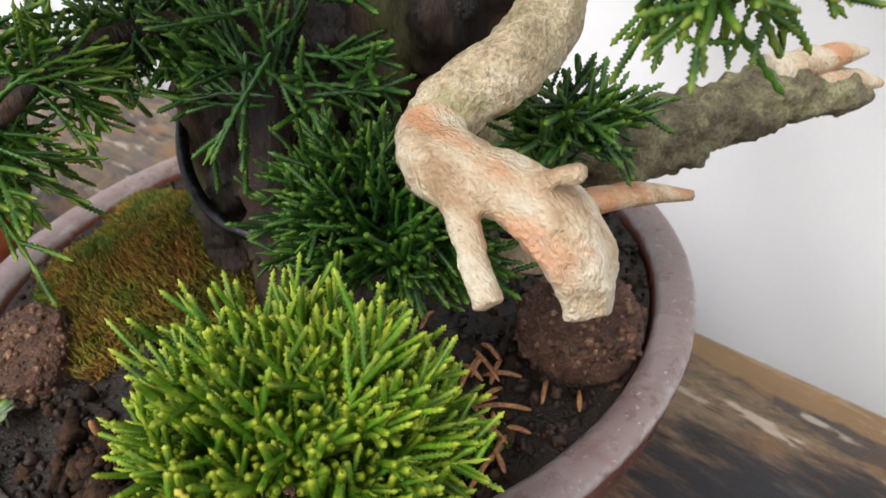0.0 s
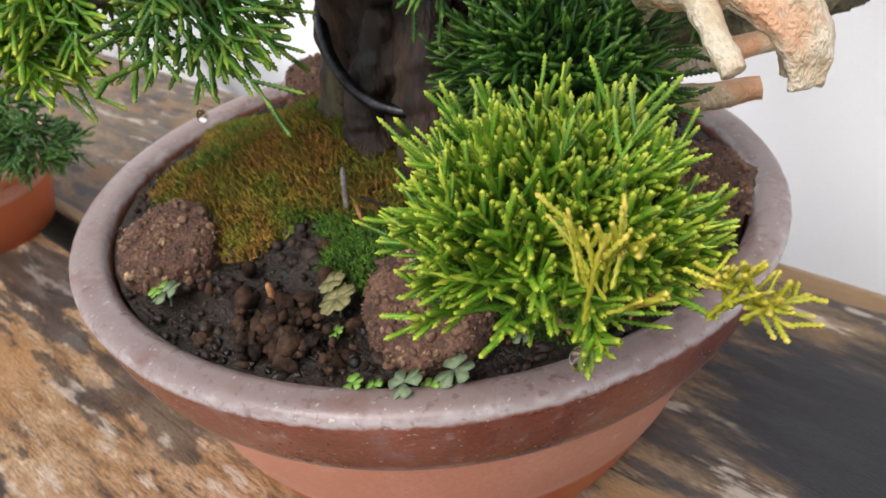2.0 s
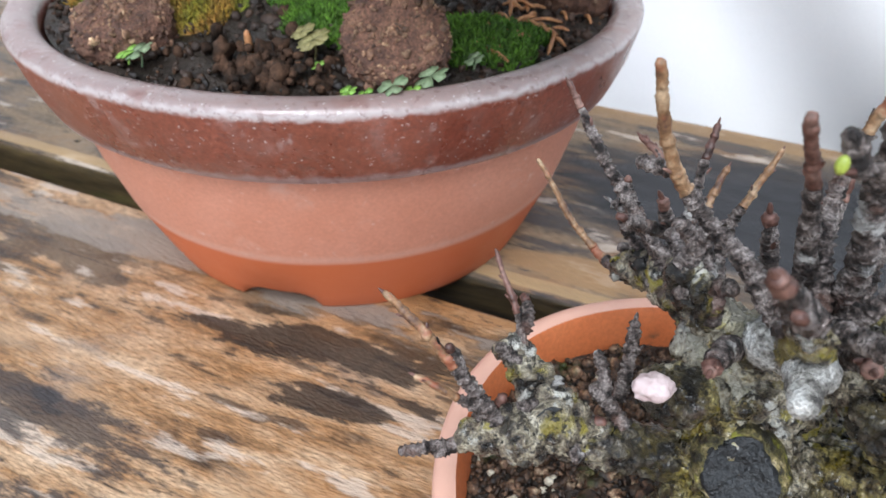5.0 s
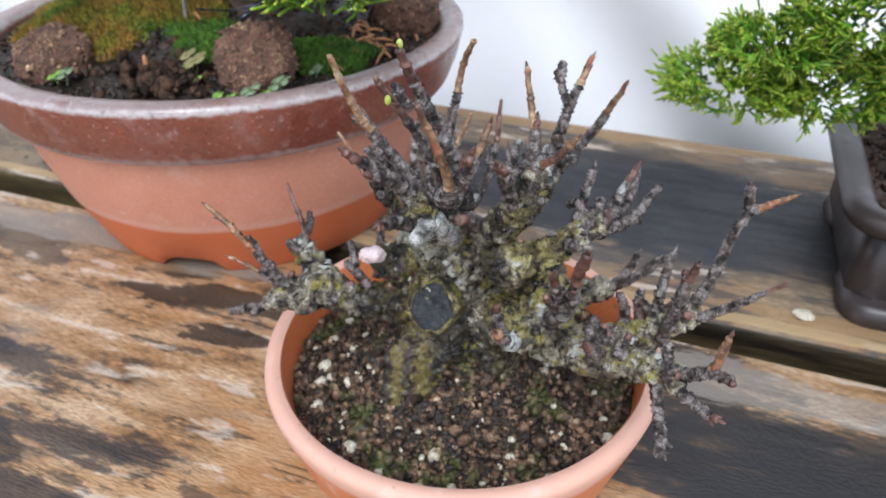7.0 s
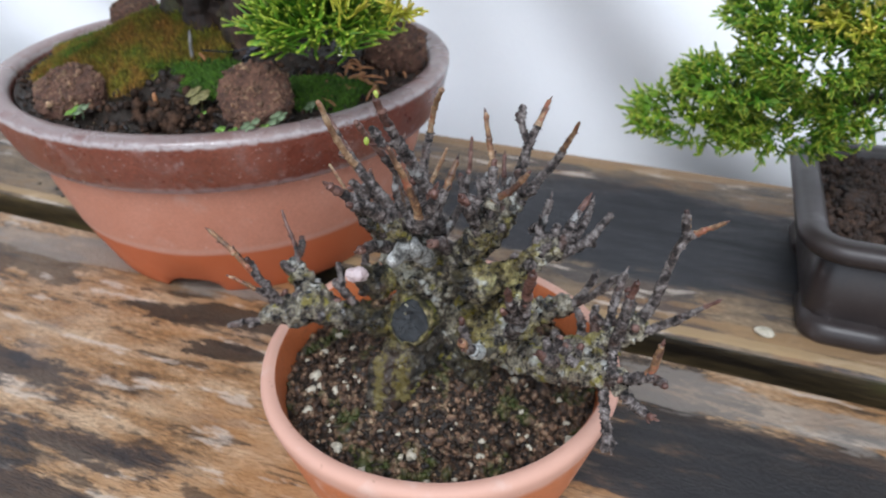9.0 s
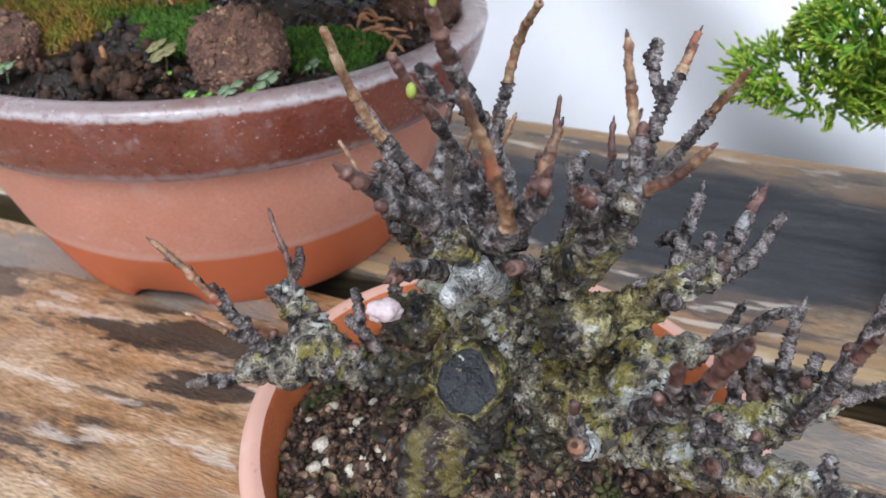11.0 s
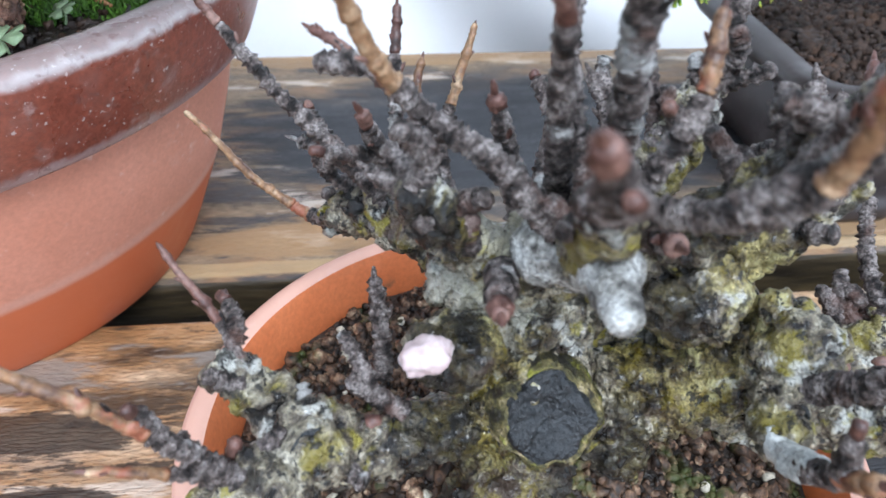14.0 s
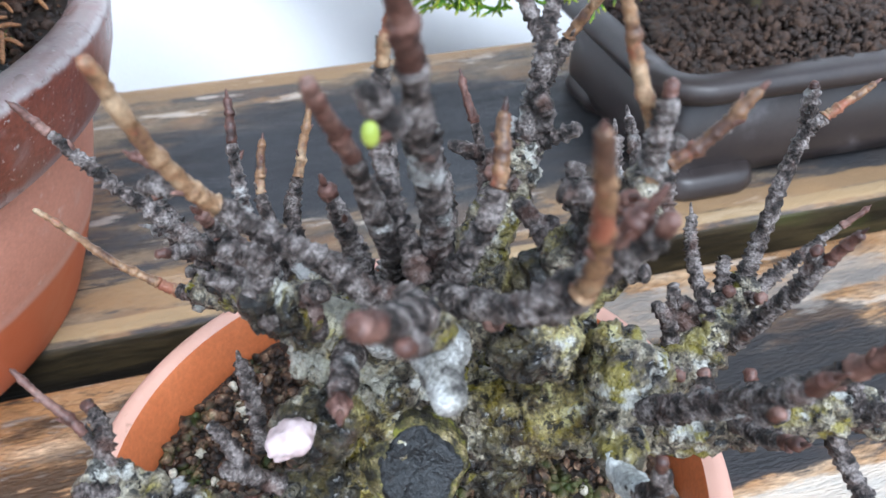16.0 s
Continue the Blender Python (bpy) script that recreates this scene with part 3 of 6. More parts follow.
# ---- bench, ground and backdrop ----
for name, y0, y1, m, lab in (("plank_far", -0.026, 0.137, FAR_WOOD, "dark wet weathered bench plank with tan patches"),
                             ("plank_near", -0.206, -0.0420, NEAR_WOOD, "weathered tan bench plank with black wet stains"),
                             ("plank_front", -0.390, -0.222, NEAR_WOOD, "weathered tan bench plank with black wet stains")):
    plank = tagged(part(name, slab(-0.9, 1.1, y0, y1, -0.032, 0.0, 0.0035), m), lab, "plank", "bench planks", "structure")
    plank.data.materials.append(SHADED_EDGE)
    # side and under faces take the colour darkened for the gap
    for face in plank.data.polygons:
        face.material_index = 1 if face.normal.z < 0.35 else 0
for x in (-0.6, 0.8):
    tagged(part("bench_beam", slab(x, x + 0.06, -0.39, 0.030, -0.092, -0.032), NEAR_WOOD), "rough wooden beam under the bench planks", "beam", "bench beams", "structure")
# rail added out of view to block the bright sheet and darken the gap
tagged(part("gap_blocker", slab(-0.9, 1.1, 0.030, 0.070, -0.150, -0.032), SHADED_EDGE), "added dark rail that blocks the bright sheet behind the plank gap", "rail", "", "structure")
bm = bmesh.new()
bmesh.ops.create_grid(bm, x_segments=8, y_segments=8, size=30)
tagged(part("ground", bm, GROUND), "dark ground beneath the bench", "ground", "", "structure").location.z = -0.7
gx, gz = np.meshgrid(np.linspace(-1.6, 1.9, 220), np.linspace(-0.7, 0.55, 80))
fold = 0.014 * np.sin(gx * 17 + gz * 22) + 0.006 * np.sin(gx * 41 + gz * 33 + 1.3) + 0.010 * np.sin(gz * 13 - gx * 6)
V = np.stack([gx, 0.23 + fold, gz], -1).reshape(-1, 3)
i = (np.arange(79)[:, None] * 220 + np.arange(219)[None]).reshape(-1)
sheet = mesh_part("backdrop_sheet", V, np.c_[i, i + 1, i + 221, i + 220], SHEET)
tagged(sheet, "white cloth sheet hung in soft folds behind the bench", "sheet", "", "structure")
sheet.modifiers.new("thickness", "SOLIDIFY").thickness = 0.002


# ---- large round pot ----
def foot_arch(a):
    for c in (-79.5, 40.5, 160.5):
        d = (math.degrees(a) - c + 180) % 360 - 180
        if abs(d) < 11.5:
            return 0.0065 * math.sqrt(1 - (d / 11.5) ** 2)
    return 0.0


PX, PY = -0.0008, 0.0010
big_pot = thing("bonsai_pot", "round terracotta bonsai pot with red-brown collar and pale bloom", "plant pot")
V, F = lathe([(0.050, 0.006), (0.063, 0.006), (0.0645, 0.0), (0.0700, 0.0), (0.0708, 0.001), (0.0745, 0.009), (0.0826, 0.0283), (0.0880, 0.046), (0.0910, 0.0585), (0.0916, 0.0640), (0.089, 0.065)],
             (PX, PY, 0), 180, foot_arch, 0.0002)
mesh_part("body", V, F, BODY, big_pot, "pale bloomed terracotta wall with orange foot")
V, F = lathe([(0.089, 0.0642), (0.0940, 0.0638), (0.0962, 0.0640), (0.0976, 0.0652), (0.0988, 0.068), (0.1015, 0.075), (0.1032, 0.0825), (0.1039, 0.0853), (0.1038, 0.0868), (0.1028, 0.0880), (0.1010, 0.0886),
              (0.0975, 0.0886), (0.0955, 0.0880), (0.0942, 0.0866), (0.0935, 0.083), (0.0920, 0.070), (0.090, 0.062)], (PX, PY, 0), 180, None, 0.0003)
mesh_part("collar", V, F, COLLAR, big_pot, "glossy red-brown collar, lip greyed by wear and painted sky sheen")


def soil_height(x, y):
    d2 = x * x + (y + 0.005) ** 2
    return 0.0825 + 0.029 * np.exp(-d2 / (2 * 0.038 ** 2))


def disc_grid(r, n=60, seg=120):
    rr = np.linspace(0.0003, r, n)
    th = np.linspace(0, 2 * np.pi, seg, endpoint=False)
    X, Y = rr[:, None] * np.cos(th), rr[:, None] * np.sin(th)
    k = np.arange(seg)
    F = np.concatenate([np.c_[i * seg + k, i * seg + (k + 1) % seg, (i + 1) * seg + (k + 1) % seg, (i + 1) * seg + k] for i in range(n - 1)])
    return X.reshape(-1), Y.reshape(-1), F


X, Y, F = disc_grid(0.0925)
Z = soil_height(X, Y) + np.array([0.0016 * noise.noise(Vector((a * 160, b * 160, 0))) + 0.0009 * noise.noise(Vector((a * 420, b * 420, 3))) for a, b in zip(X, Y)])
soil = mesh_part("soil", np.c_[X, Y, Z], F, SOIL)
tagged(soil, "dark wet potting soil filling the large pot", "soil", "", "stuff")
n = 3200
r, a = 0.092 * np.sqrt(rng.uniform(0.12, 1, n)), rng.uniform(0, 2 * np.pi, n)
gx, gy = r * np.cos(a), r * np.sin(a)
grains = scatter_grains("soil_grains", np.c_[gx, gy, soil_height(gx, gy) + rng.uniform(-0.0004, 0.0012, n)], rng.gamma(2.2, 0.00024, n) + 0.00022, GRAIN, None)
tagged(grains, "loose dark crumbs of soil in the large pot", "soil", "", "stuff")
n = 900
r, a = 0.091 * np.sqrt(rng.uniform(0.12, 1, n)), rng.uniform(0, 2 * np.pi, n)
gx, gy = r * np.cos(a), r * np.sin(a)
bits = scatter_grains("bark_bits", np.c_[gx, gy, soil_height(gx, gy) + rng.uniform(0.0002, 0.0014, n)], rng.gamma(2.2, 0.00026, n) + 0.0002, CRUMB, None)
tagged(bits, "brown bits of bark scattered over the dark soil", "soil", "", "stuff")
# a knot of larger crumbs at the front
n = 150
cl = np.c_[rng.normal(0.026, 0.008, n), rng.normal(-0.078, 0.005, n)]
cl = cl[np.hypot(cl[:, 0], cl[:, 1]) < 0.09]
crumbs = scatter_grains("soil_crumbs", np.c_[cl, soil_height(cl[:, 0], cl[:, 1]) + rng.uniform(0, 0.005, len(cl))], rng.gamma(2.5, 0.0004, len(cl)) + 0.0004, CRUMB, None)
tagged(crumbs, "heap of brown clay crumbs on the soil", "soil", "", "stuff")


# ---- moss ----
def moss_patch(name, centre, half, turn, count, material, label, tall=0.0035, sink=0.0, lift=0.004):
    """A cushion of short upright fronds over a domed base."""
    th = np.linspace(0, 2 * np.pi, 72, endpoint=False)
    edge = 1 + 0.13 * np.sin(3 * th + turn) + 0.09 * np.sin(5 * th + 2 * turn) + 0.05 * np.sin(11 * th)
    ct, stn = math.cos(turn), math.sin(turn)

    def place(u, v):
        x, y = centre[0] + u * half[0] * ct - v * half[1] * stn, centre[1] + u * half[0] * stn + v * half[1] * ct
        return x, y

    rr = np.linspace(0.01, 1, 22)
    U, W = (rr[:, None] * edge * np.cos(th)).reshape(-1), (rr[:, None] * edge * np.sin(th)).reshape(-1)
    x, y = place(U, W)
    dome = lift * np.sqrt(np.clip(1 - np.repeat(rr, 72) ** 2, 0, 1))
    z = soil_height(x, y) - sink - 0.0008 + dome + np.array([0.0012 * noise.noise(Vector((p * 190, q * 190, 1))) for p, q in zip(x, y)])
    k = np.arange(72)
    F = np.concatenate([np.c_[i * 72 + k, i * 72 + (k + 1) % 72, (i + 1) * 72 + (k + 1) % 72, (i + 1) * 72 + k] for i in range(21)])
    ob = thing(name, label, "moss", (centre[0], centre[1], float(soil_height(np.float64(centre[0]), np.float64(centre[1])) - sink)), "moss patches")
    mesh_part("cushion", np.c_[x, y, z], F, material, ob)
    q, a = np.sqrt(rng.uniform(0, 1, count)), rng.uniform(0, 2 * np.pi, count)
    e = 1 + 0.13 * np.sin(3 * a + turn) + 0.09 * np.sin(5 * a + 2 * turn)
    fx, fy = place(q * e * np.cos(a), q * e * np.sin(a))
    fz = soil_height(fx, fy) - sink - 0.001 + lift * np.sqrt(np.clip(1 - q ** 2, 0, 1))
    base = np.c_[fx, fy, fz]
    d = np.c_[rng.normal(0, 0.45, count) - 0.0, rng.normal(0, 0.45, count) - 0.25, np.ones(count)]
    d /= np.linalg.norm(d, axis=1)[:, None]
    ln = rng.uniform(0.5, 1.1, count) * tall
    s = np.linspace(0, 1, 4)
    P = base[:, None] + d[:, None] * (s[None, :, None] * ln[:, None, None]) + rng.normal(0, 0.0003, (count, 4, 3)) * s[None, :, None]
    rad = np.array([0.00028, 0.00034, 0.0003, 0.00006])[None] * rng.uniform(0.7, 1.4, (count, 1))
    V, F, _ = tubes(P, rad, 4)
    fr = mesh_part("fronds", V, F, material, ob)
    tagged(fr, kind="stuff")
    return ob


moss_patch("moss_cushion", (-0.032, -0.034), (0.052, 0.030), -0.25, 11000, MOSS, "golden brown and green moss cushion on the soil", 0.0042, 0.0, 0.006)
moss_patch("moss_cushion", (0.030, -0.047), (0.020, 0.011), 0.3, 2600, MOSS_GREEN, "deep green moss patch beside the trunk", 0.003, 0.0, 0.0025)
moss_patch("moss_cushion", (0.068, -0.030), (0.019, 0.013), 0.9, 2600, MOSS_GREEN, "bright green moss patch near the rim", 0.003, 0.0, 0.003)


# ---- fertiliser cakes ----
def cake(at, r, h, facing, seed):
    """A pressed puck of meal with crumbled edges and loose flakes, its flat face turned to facing."""
    prof = [(0.02, 1), (0.25, 1.0), (0.5, 1.0), (0.7, 0.99), (0.84, 0.95), (0.93, 0.82), (0.98, 0.6), (1.0, 0.3), (1.0, 0.0), (0.98, -0.4), (0.92, -0.75), (0.8, -0.95), (0.5, -1), (0.02, -1)]
    fine = np.interp(np.linspace(0, 1, 46), np.linspace(0, 1, len(prof)), [p[0] for p in prof]), np.interp(np.linspace(0, 1, 46), np.linspace(0, 1, len(prof)), [p[1] for p in prof])
    V, F = lathe([(a * r, b * h) for a, b in zip(*fine)], (0, 0, 0), 90)
    q = Vector(facing).to_track_quat("Z", "Y").to_matrix()
    W = []
    for v in V:
        p = Vector(v)
        k = 1 + 0.10 * noise.noise(p * 110 + Vector((seed, 0, 0))) + 0.07 * noise.noise(p * 330) + 0.05 * noise.noise(p * 900)
        W.append(q @ Vector((p.x * k, p.y * k * 0.96, p.z * k)))
    ob = thing("fertiliser_cake", "crumbly brown pressed fertiliser cake resting on the soil", "fertiliser cake", at, "fertiliser cakes")
    W = np.array(W) + np.array(at)
    body = mesh_part("pressed_meal", W, F, CAKE, ob)
    pick = rng.choice(len(W), 420)
    fl = scatter_grains("husk_crumble", W[pick], rng.gamma(3, 0.00014, 420) + 0.00018, FLAKE, ob, "loose tan husk flakes")
    tagged(fl, kind="stuff")
    return ob


FLAKE = surf("husk_flakes", [(0.35, (0.08, 0.04, 0.025)), (0.55, (0.20, 0.11, 0.065)), (0.68, (0.48, 0.34, 0.20))], size=0.003, fine=0.0006, rough=(0.6, 0.9), bump=0.4, depth=0.0003, island=0.6)
cake((0.0515, -0.0570, 0.0930), 0.0140, 0.0062, (0.25, -0.62, 0.75), 1.0)
cake((-0.0230, -0.0740, 0.0905), 0.0138, 0.0070, (0.1, -0.25, 0.95), 2.0)
cake((-0.0700, 0.0216, 0.0925), 0.0135, 0.0080, (0.1, -0.2, 0.95), 3.0)
cake((0.0770, 0.0190, 0.0925), 0.0140, 0.0090, (0.1, -0.2, 0.95), 4.0)


# ---- clover and litter ----
def clover(at, size, material, lobes=3, turn=0.0, tilt=(0.3, -0.3), label="small dusty green clover growing in the soil"):
    ob = thing("clover", label, "clover", at, "clovers in the large pot")
    top = Vector(at) + Vector((0, 0, size * 0.55))
    c = bend([Vector(at), Vector(at) + Vector((0.0004, 0.0003, size * 0.3)), top], 6)
    V, F, _ = tubes(c[None], np.full((1, 6), 0.00028), 5)
    mesh_part("stem", V, F, material, ob)
    R = Euler((tilt[0], tilt[1], 0)).to_matrix()
    for k in range(lobes):
        a = turn + 2 * math.pi * k / lobes
        pts, fs = [(0, 0, 0)], []
        th = np.linspace(-1, 1, 13)
        for t in th:
            rr = size * 0.52 * (1 - 0.28 * math.exp(-(t / 0.22) ** 2)) * (0.62 + 0.38 * math.cos(t * 1.2))
            ang = a + t * 0.86
            pts.append((rr * math.cos(ang), rr * math.sin(ang), 0.06 * size * (1 - abs(t)) - 0.05 * size))
        for j in range(1, 13):
            fs.append([0, j, j + 1])
        P = np.array([top + R @ Vector(p) for p in pts])
        leaf = mesh_part("leaflet", P, fs, material, ob)
        s = leaf.modifiers.new("thickness", "SOLIDIFY")
        s.thickness = 0.00025
    return ob


for x, y, s, m, k, t in ((-0.0085, -0.0850, 0.0085, CLOVER, 3, 0.4), (-0.0130, -0.0850, 0.0065, CLOVER_BRIGHT, 3, 1.4), (0.0493, -0.0787, 0.0055, CLOVER_BRIGHT, 3, 0.2), (0.0530, -0.0765, 0.0045, CLOVER_BRIGHT, 3, 1.0),
                         (0.0590, -0.0735, 0.0085, CLOVER, 3, 0.9), (0.0655, -0.0655, 0.0095, CLOVER, 3, 0.1), (0.0625, -0.0700, 0.0050, CLOVER_BRIGHT, 3, 0.7), (0.0325, -0.0660, 0.0100, CLOVER_OLIVE, 5, 0.3),
                         (0.0270, -0.0625, 0.0075, CLOVER_OLIVE, 4, 1.1), (0.0360, -0.0705, 0.0040, CLOVER_BRIGHT, 3, 0.5), (0.0700, -0.0480, 0.0060, CLOVER, 3, 1.9)):
    clover((x, y, float(soil_height(x, y)) + 0.001), s, m, k, t)


def litter(name, pts, r, material, label, category, group=""):
    c = bend(pts, 10)
    V, F, _ = tubes(c[None], (r * np.array([0.5, 0.8, 1, 1.05, 1, 0.95, 1, 0.9, 0.8, 0.4]))[None], 6)
    ob = mesh_part(name, V, [list(map(int, f)) for f in F] + [[5, 4, 3, 2, 1, 0], list(range(54, 60))], material)
    return tagged(ob, label, category, group)


litter("stick", [(0.0142, -0.0440, 0.0975), (0.0148, -0.0441, 0.106), (0.0155, -0.0440, 0.1125)], 0.0007, GREY_STICK, "thin grey stick standing in the moss", "stick")
for k in range(46):
    if k < 34:
        x, y = rng.normal(0.076, 0.009), rng.normal(-0.022, 0.018)
    else:
        x, y = rng.uniform(-0.01, 0.09), rng.uniform(-0.05, 0.03)
    if math.hypot(x, y) > 0.088:
        continue
    a, ln = rng.uniform(0, 6.28), rng.uniform(0.006, 0.014)
    z = float(soil_height(x, y)) + 0.0016
    d = np.array([math.cos(a), math.sin(a), 0.05]) * ln / 2
    p = np.array([x, y, z])
    if np.hypot(*(p + d)[:2]) > 0.09 or np.hypot(*(p - d)[:2]) > 0.09:
        continue
    litter("dry_needle", [p - d, p + [0, 0, 0.0012], p + d], 0.0006, DRY, "dry rust-brown juniper sprig lying on the soil", "needle", "dry needles")
litter("dry_needle", [(0.0185, -0.0445, 0.1035), (0.021, -0.046, 0.1035), (0.0235, -0.0475, 0.102)], 0.0006, DRY, "dry rust-brown juniper sprig lying on the soil", "needle", "dry needles")

litter("stick", [(0.0172, -0.0722, 0.0890), (0.0170, -0.0724, 0.0930), (0.0172, -0.0728, 0.0965)], 0.0010, DRY, "short reddish stub standing in the soil", "stick")
V, F = blob((0, 0, 0), (0.0017, 0.0011, 0.0006), 2, 0.3, 500)
chip = mesh_part("husk_chip", V, F, PALE_STONE)
chip.location, chip.rotation_euler = (0.0425, -0.0535, 0.1032), (0.3, 0.2, 0.6)
tagged(chip, "pale husk chip lying on the fertiliser cake", "chip")

# twisted anchor wire beside the trunk
wire = thing("anchor_wire", "dark twisted metal anchor wire coming out of the soil", "wire", (0.0405, -0.046, 0.096))
for ph in (0.0, math.pi):
    s = np.linspace(0, 1, 40)
    c = bend([(0.0405, -0.0465, 0.0950), (0.0404, -0.0450, 0.1020), (0.0412, -0.0395, 0.1060), (0.0470, -0.0350, 0.1085)], 40)
    c = c + 0.0009 * np.c_[np.cos(s * 16 + ph), np.sin(s * 16 + ph), 0 * s]
    V, F, _ = tubes(c[None], np.full((1, 40), 0.0009), 8)
    mesh_part("strand", V, F, WIRE, wire)
c = bend([(0.0180, -0.0420, 0.1040), (0.0330, -0.0420, 0.1050), (0.0430, -0.0375, 0.1075), (0.0620, -0.0330, 0.1130)], 30)
V, F, _ = tubes(c[None], np.full((1, 30), 0.0004), 6)
mesh_part("loose_end", V, F, WIRE, wire)


# ---- juniper foliage ----
def shoots(roots, dirs, lengths, sides=5, spread=0.8, branch=(0.30, 0.95), thick=0.00038, curl=0.14, side_len=0.42, rings=13):
    """Cord-like juniper shoots with scale-leaved side cords; returns vertices, faces and how near each is to its tip."""
    m = len(roots)
    roots, dirs, lengths = np.asarray(roots, float), np.asarray(dirs, float), np.asarray(lengths, float)
    dirs = dirs / np.linalg.norm(dirs, axis=1, keepdims=True)
    s = np.linspace(0, 1, rings)
    side = np.cross(dirs, rng.normal(size=(m, 3)))
    side /= np.linalg.norm(side, axis=1, keepdims=True)

    def cords(b, d, ln, w, rad, t0):
        P = b[:, None] + d[:, None] * (s[None, :, None] * ln[:, None, None]) + w[:, None] * ((s ** 2)[None, :, None] * ln[:, None, None])
        zig = 1 + 0.36 * np.where(np.arange(rings) % 2, 1.0, -1.0)
        r = rad[:, None] * zig[None] * np.interp(s, [0, 0.1, 0.8, 0.95, 1], [0.75, 1, 1.05, 0.95, 0.25])[None]
        tip = t0[:, None] * np.clip((s - 0.45) / 0.5, 0, 1)[None] ** 2.4
        return P, r, tip

    curlv = rng.normal(0, curl, (m, 3))
    A = [cords(roots, dirs, lengths, curlv, thick * rng.uniform(0.85, 1.15, m), rng.uniform(0.4, 1.0, m))]
    for k in range(sides):
        f = branch[0] + (branch[1] - branch[0]) * (k + rng.uniform(0, 0.9, m)) / sides
        b = roots + dirs * (f * lengths)[:, None] + curlv * ((f ** 2) * lengths)[:, None]
        sg = np.where(k % 2, 1.0, -1.0) * np.ones(m)
        tw = side * sg[:, None] + rng.normal(0, 0.35, (m, 3))
        d = dirs + spread * tw + 2 * curlv * f[:, None]
        d /= np.linalg.norm(d, axis=1, keepdims=True)
        ln = lengths * side_len * (1.15 - 0.55 * f) * rng.uniform(0.7, 1.25, m)
        A.append(cords(b, d, ln, dirs * 0.25, thick * rng.uniform(0.8, 1.1, m), rng.uniform(0.4, 1.0, m)))
    P, r, t = (np.concatenate([a[i] for a in A]) for i in range(3))
    return tubes(P, r, 4 if rings < 18 else 5, t)


def fan_pad(name, core, reach, count, material, parent, label="", length=(0.012, 0.02), lift=0.25, low=-0.25, **kw):
    """A pad of shoots that radiate from a core: reach is the pad's half size."""
    d = rng.normal(size=(count * 3, 3))
    d /= np.linalg.norm(d, axis=1, keepdims=True)
    d = d[d[:, 2] > low][:count]
    surface = d * np.asarray(reach)
    ln = rng.uniform(*length, len(d))
    out = d * np.array([1, 1, 0.8]) + np.array([0, 0, lift]) + rng.normal(0, 0.22, (len(d), 3))
    out /= np.linalg.norm(out, axis=1, keepdims=True)
    root = np.asarray(core) + surface * rng.uniform(0.85, 1.05, (len(d), 1)) - out * ln[:, None]
    V, F, t = shoots(root, out, ln, **kw)
    return mesh_part(name, V, F, material, parent, label, tip=t)


def twig_set(name, pairs, parent, material):
    """Woody stems that carry the pads."""
    for pts, r0, r1 in pairs:
        V, F = limb(pts, [r0, (r0 + r1) / 2, r1], 18, 8, 0.12, 400)
        mesh_part(name, V, F, material, parent)


def drop(at, r):
    V, F = blob(at, (r * 0.85, r * 0.85, r * 1.15), 3, 0.03, 100)
    ob = mesh_part("water_drop", V, F, WATER)
    return tagged(ob, "clear water drop hanging from a juniper tip", "water drop", "water drops")


juniper = thing("juniper_bonsai", "old juniper bonsai with gnarled trunk, bleached deadwood and green cord foliage", "bonsai tree", (0.012, -0.008, 0.105))
trunk = join(limb([(0.010, -0.006, 0.088), (0.011, -0.007, 0.112), (0.007, -0.004, 0.140), (0.010, 0.006, 0.172), (0.024, 0.018, 0.205)], [0.0255, 0.0205, 0.019, 0.018, 0.015], 90, 48, 0.26, 110),
             limb([(0.024, -0.022, 0.095), (0.0235, -0.021, 0.125), (0.021, -0.014, 0.155), (0.02, 0.0, 0.19)], [0.009, 0.0075, 0.0065, 0.005], 60, 20, 0.28, 160),
             limb([(-0.006, -0.020, 0.095), (-0.008, -0.018, 0.125), (-0.003, -0.016, 0.160), (0.003, -0.004, 0.19)], [0.009, 0.0068, 0.006, 0.004], 60, 20, 0.28, 160),
             limb([(0.010, -0.026, 0.096), (0.007, -0.0255, 0.118), (0.014, -0.021, 0.145)], [0.008, 0.0060, 0.004], 50, 18, 0.28, 180))
trunk = join(trunk, limb([(0.008, 0.000, 0.146), (0.026, 0.006, 0.160), (0.048, 0.016, 0.169), (0.064, 0.022, 0.182)], [0.018, 0.0175, 0.0155, 0.012], 60, 36, 0.25, 120))
mesh_part("trunk", *trunk, JUNIPER_BARK, juniper, "gnarled brown trunk with peeling bark")
s = np.linspace(0, 1, 60)
c = np.c_[0.0095 + 0.0238 * np.cos(2.6 + s * 4.4), -0.007 + 0.0238 * np.sin(2.6 + s * 4.4), 0.150 - 0.042 * s + 0.004 * np.sin(s * 9)]
V, F, _ = tubes(c[None], np.full((1, 60), 0.0016), 8)
mesh_part("training_wire", V, F, WIRE, juniper, "dark wire wound round the trunk")
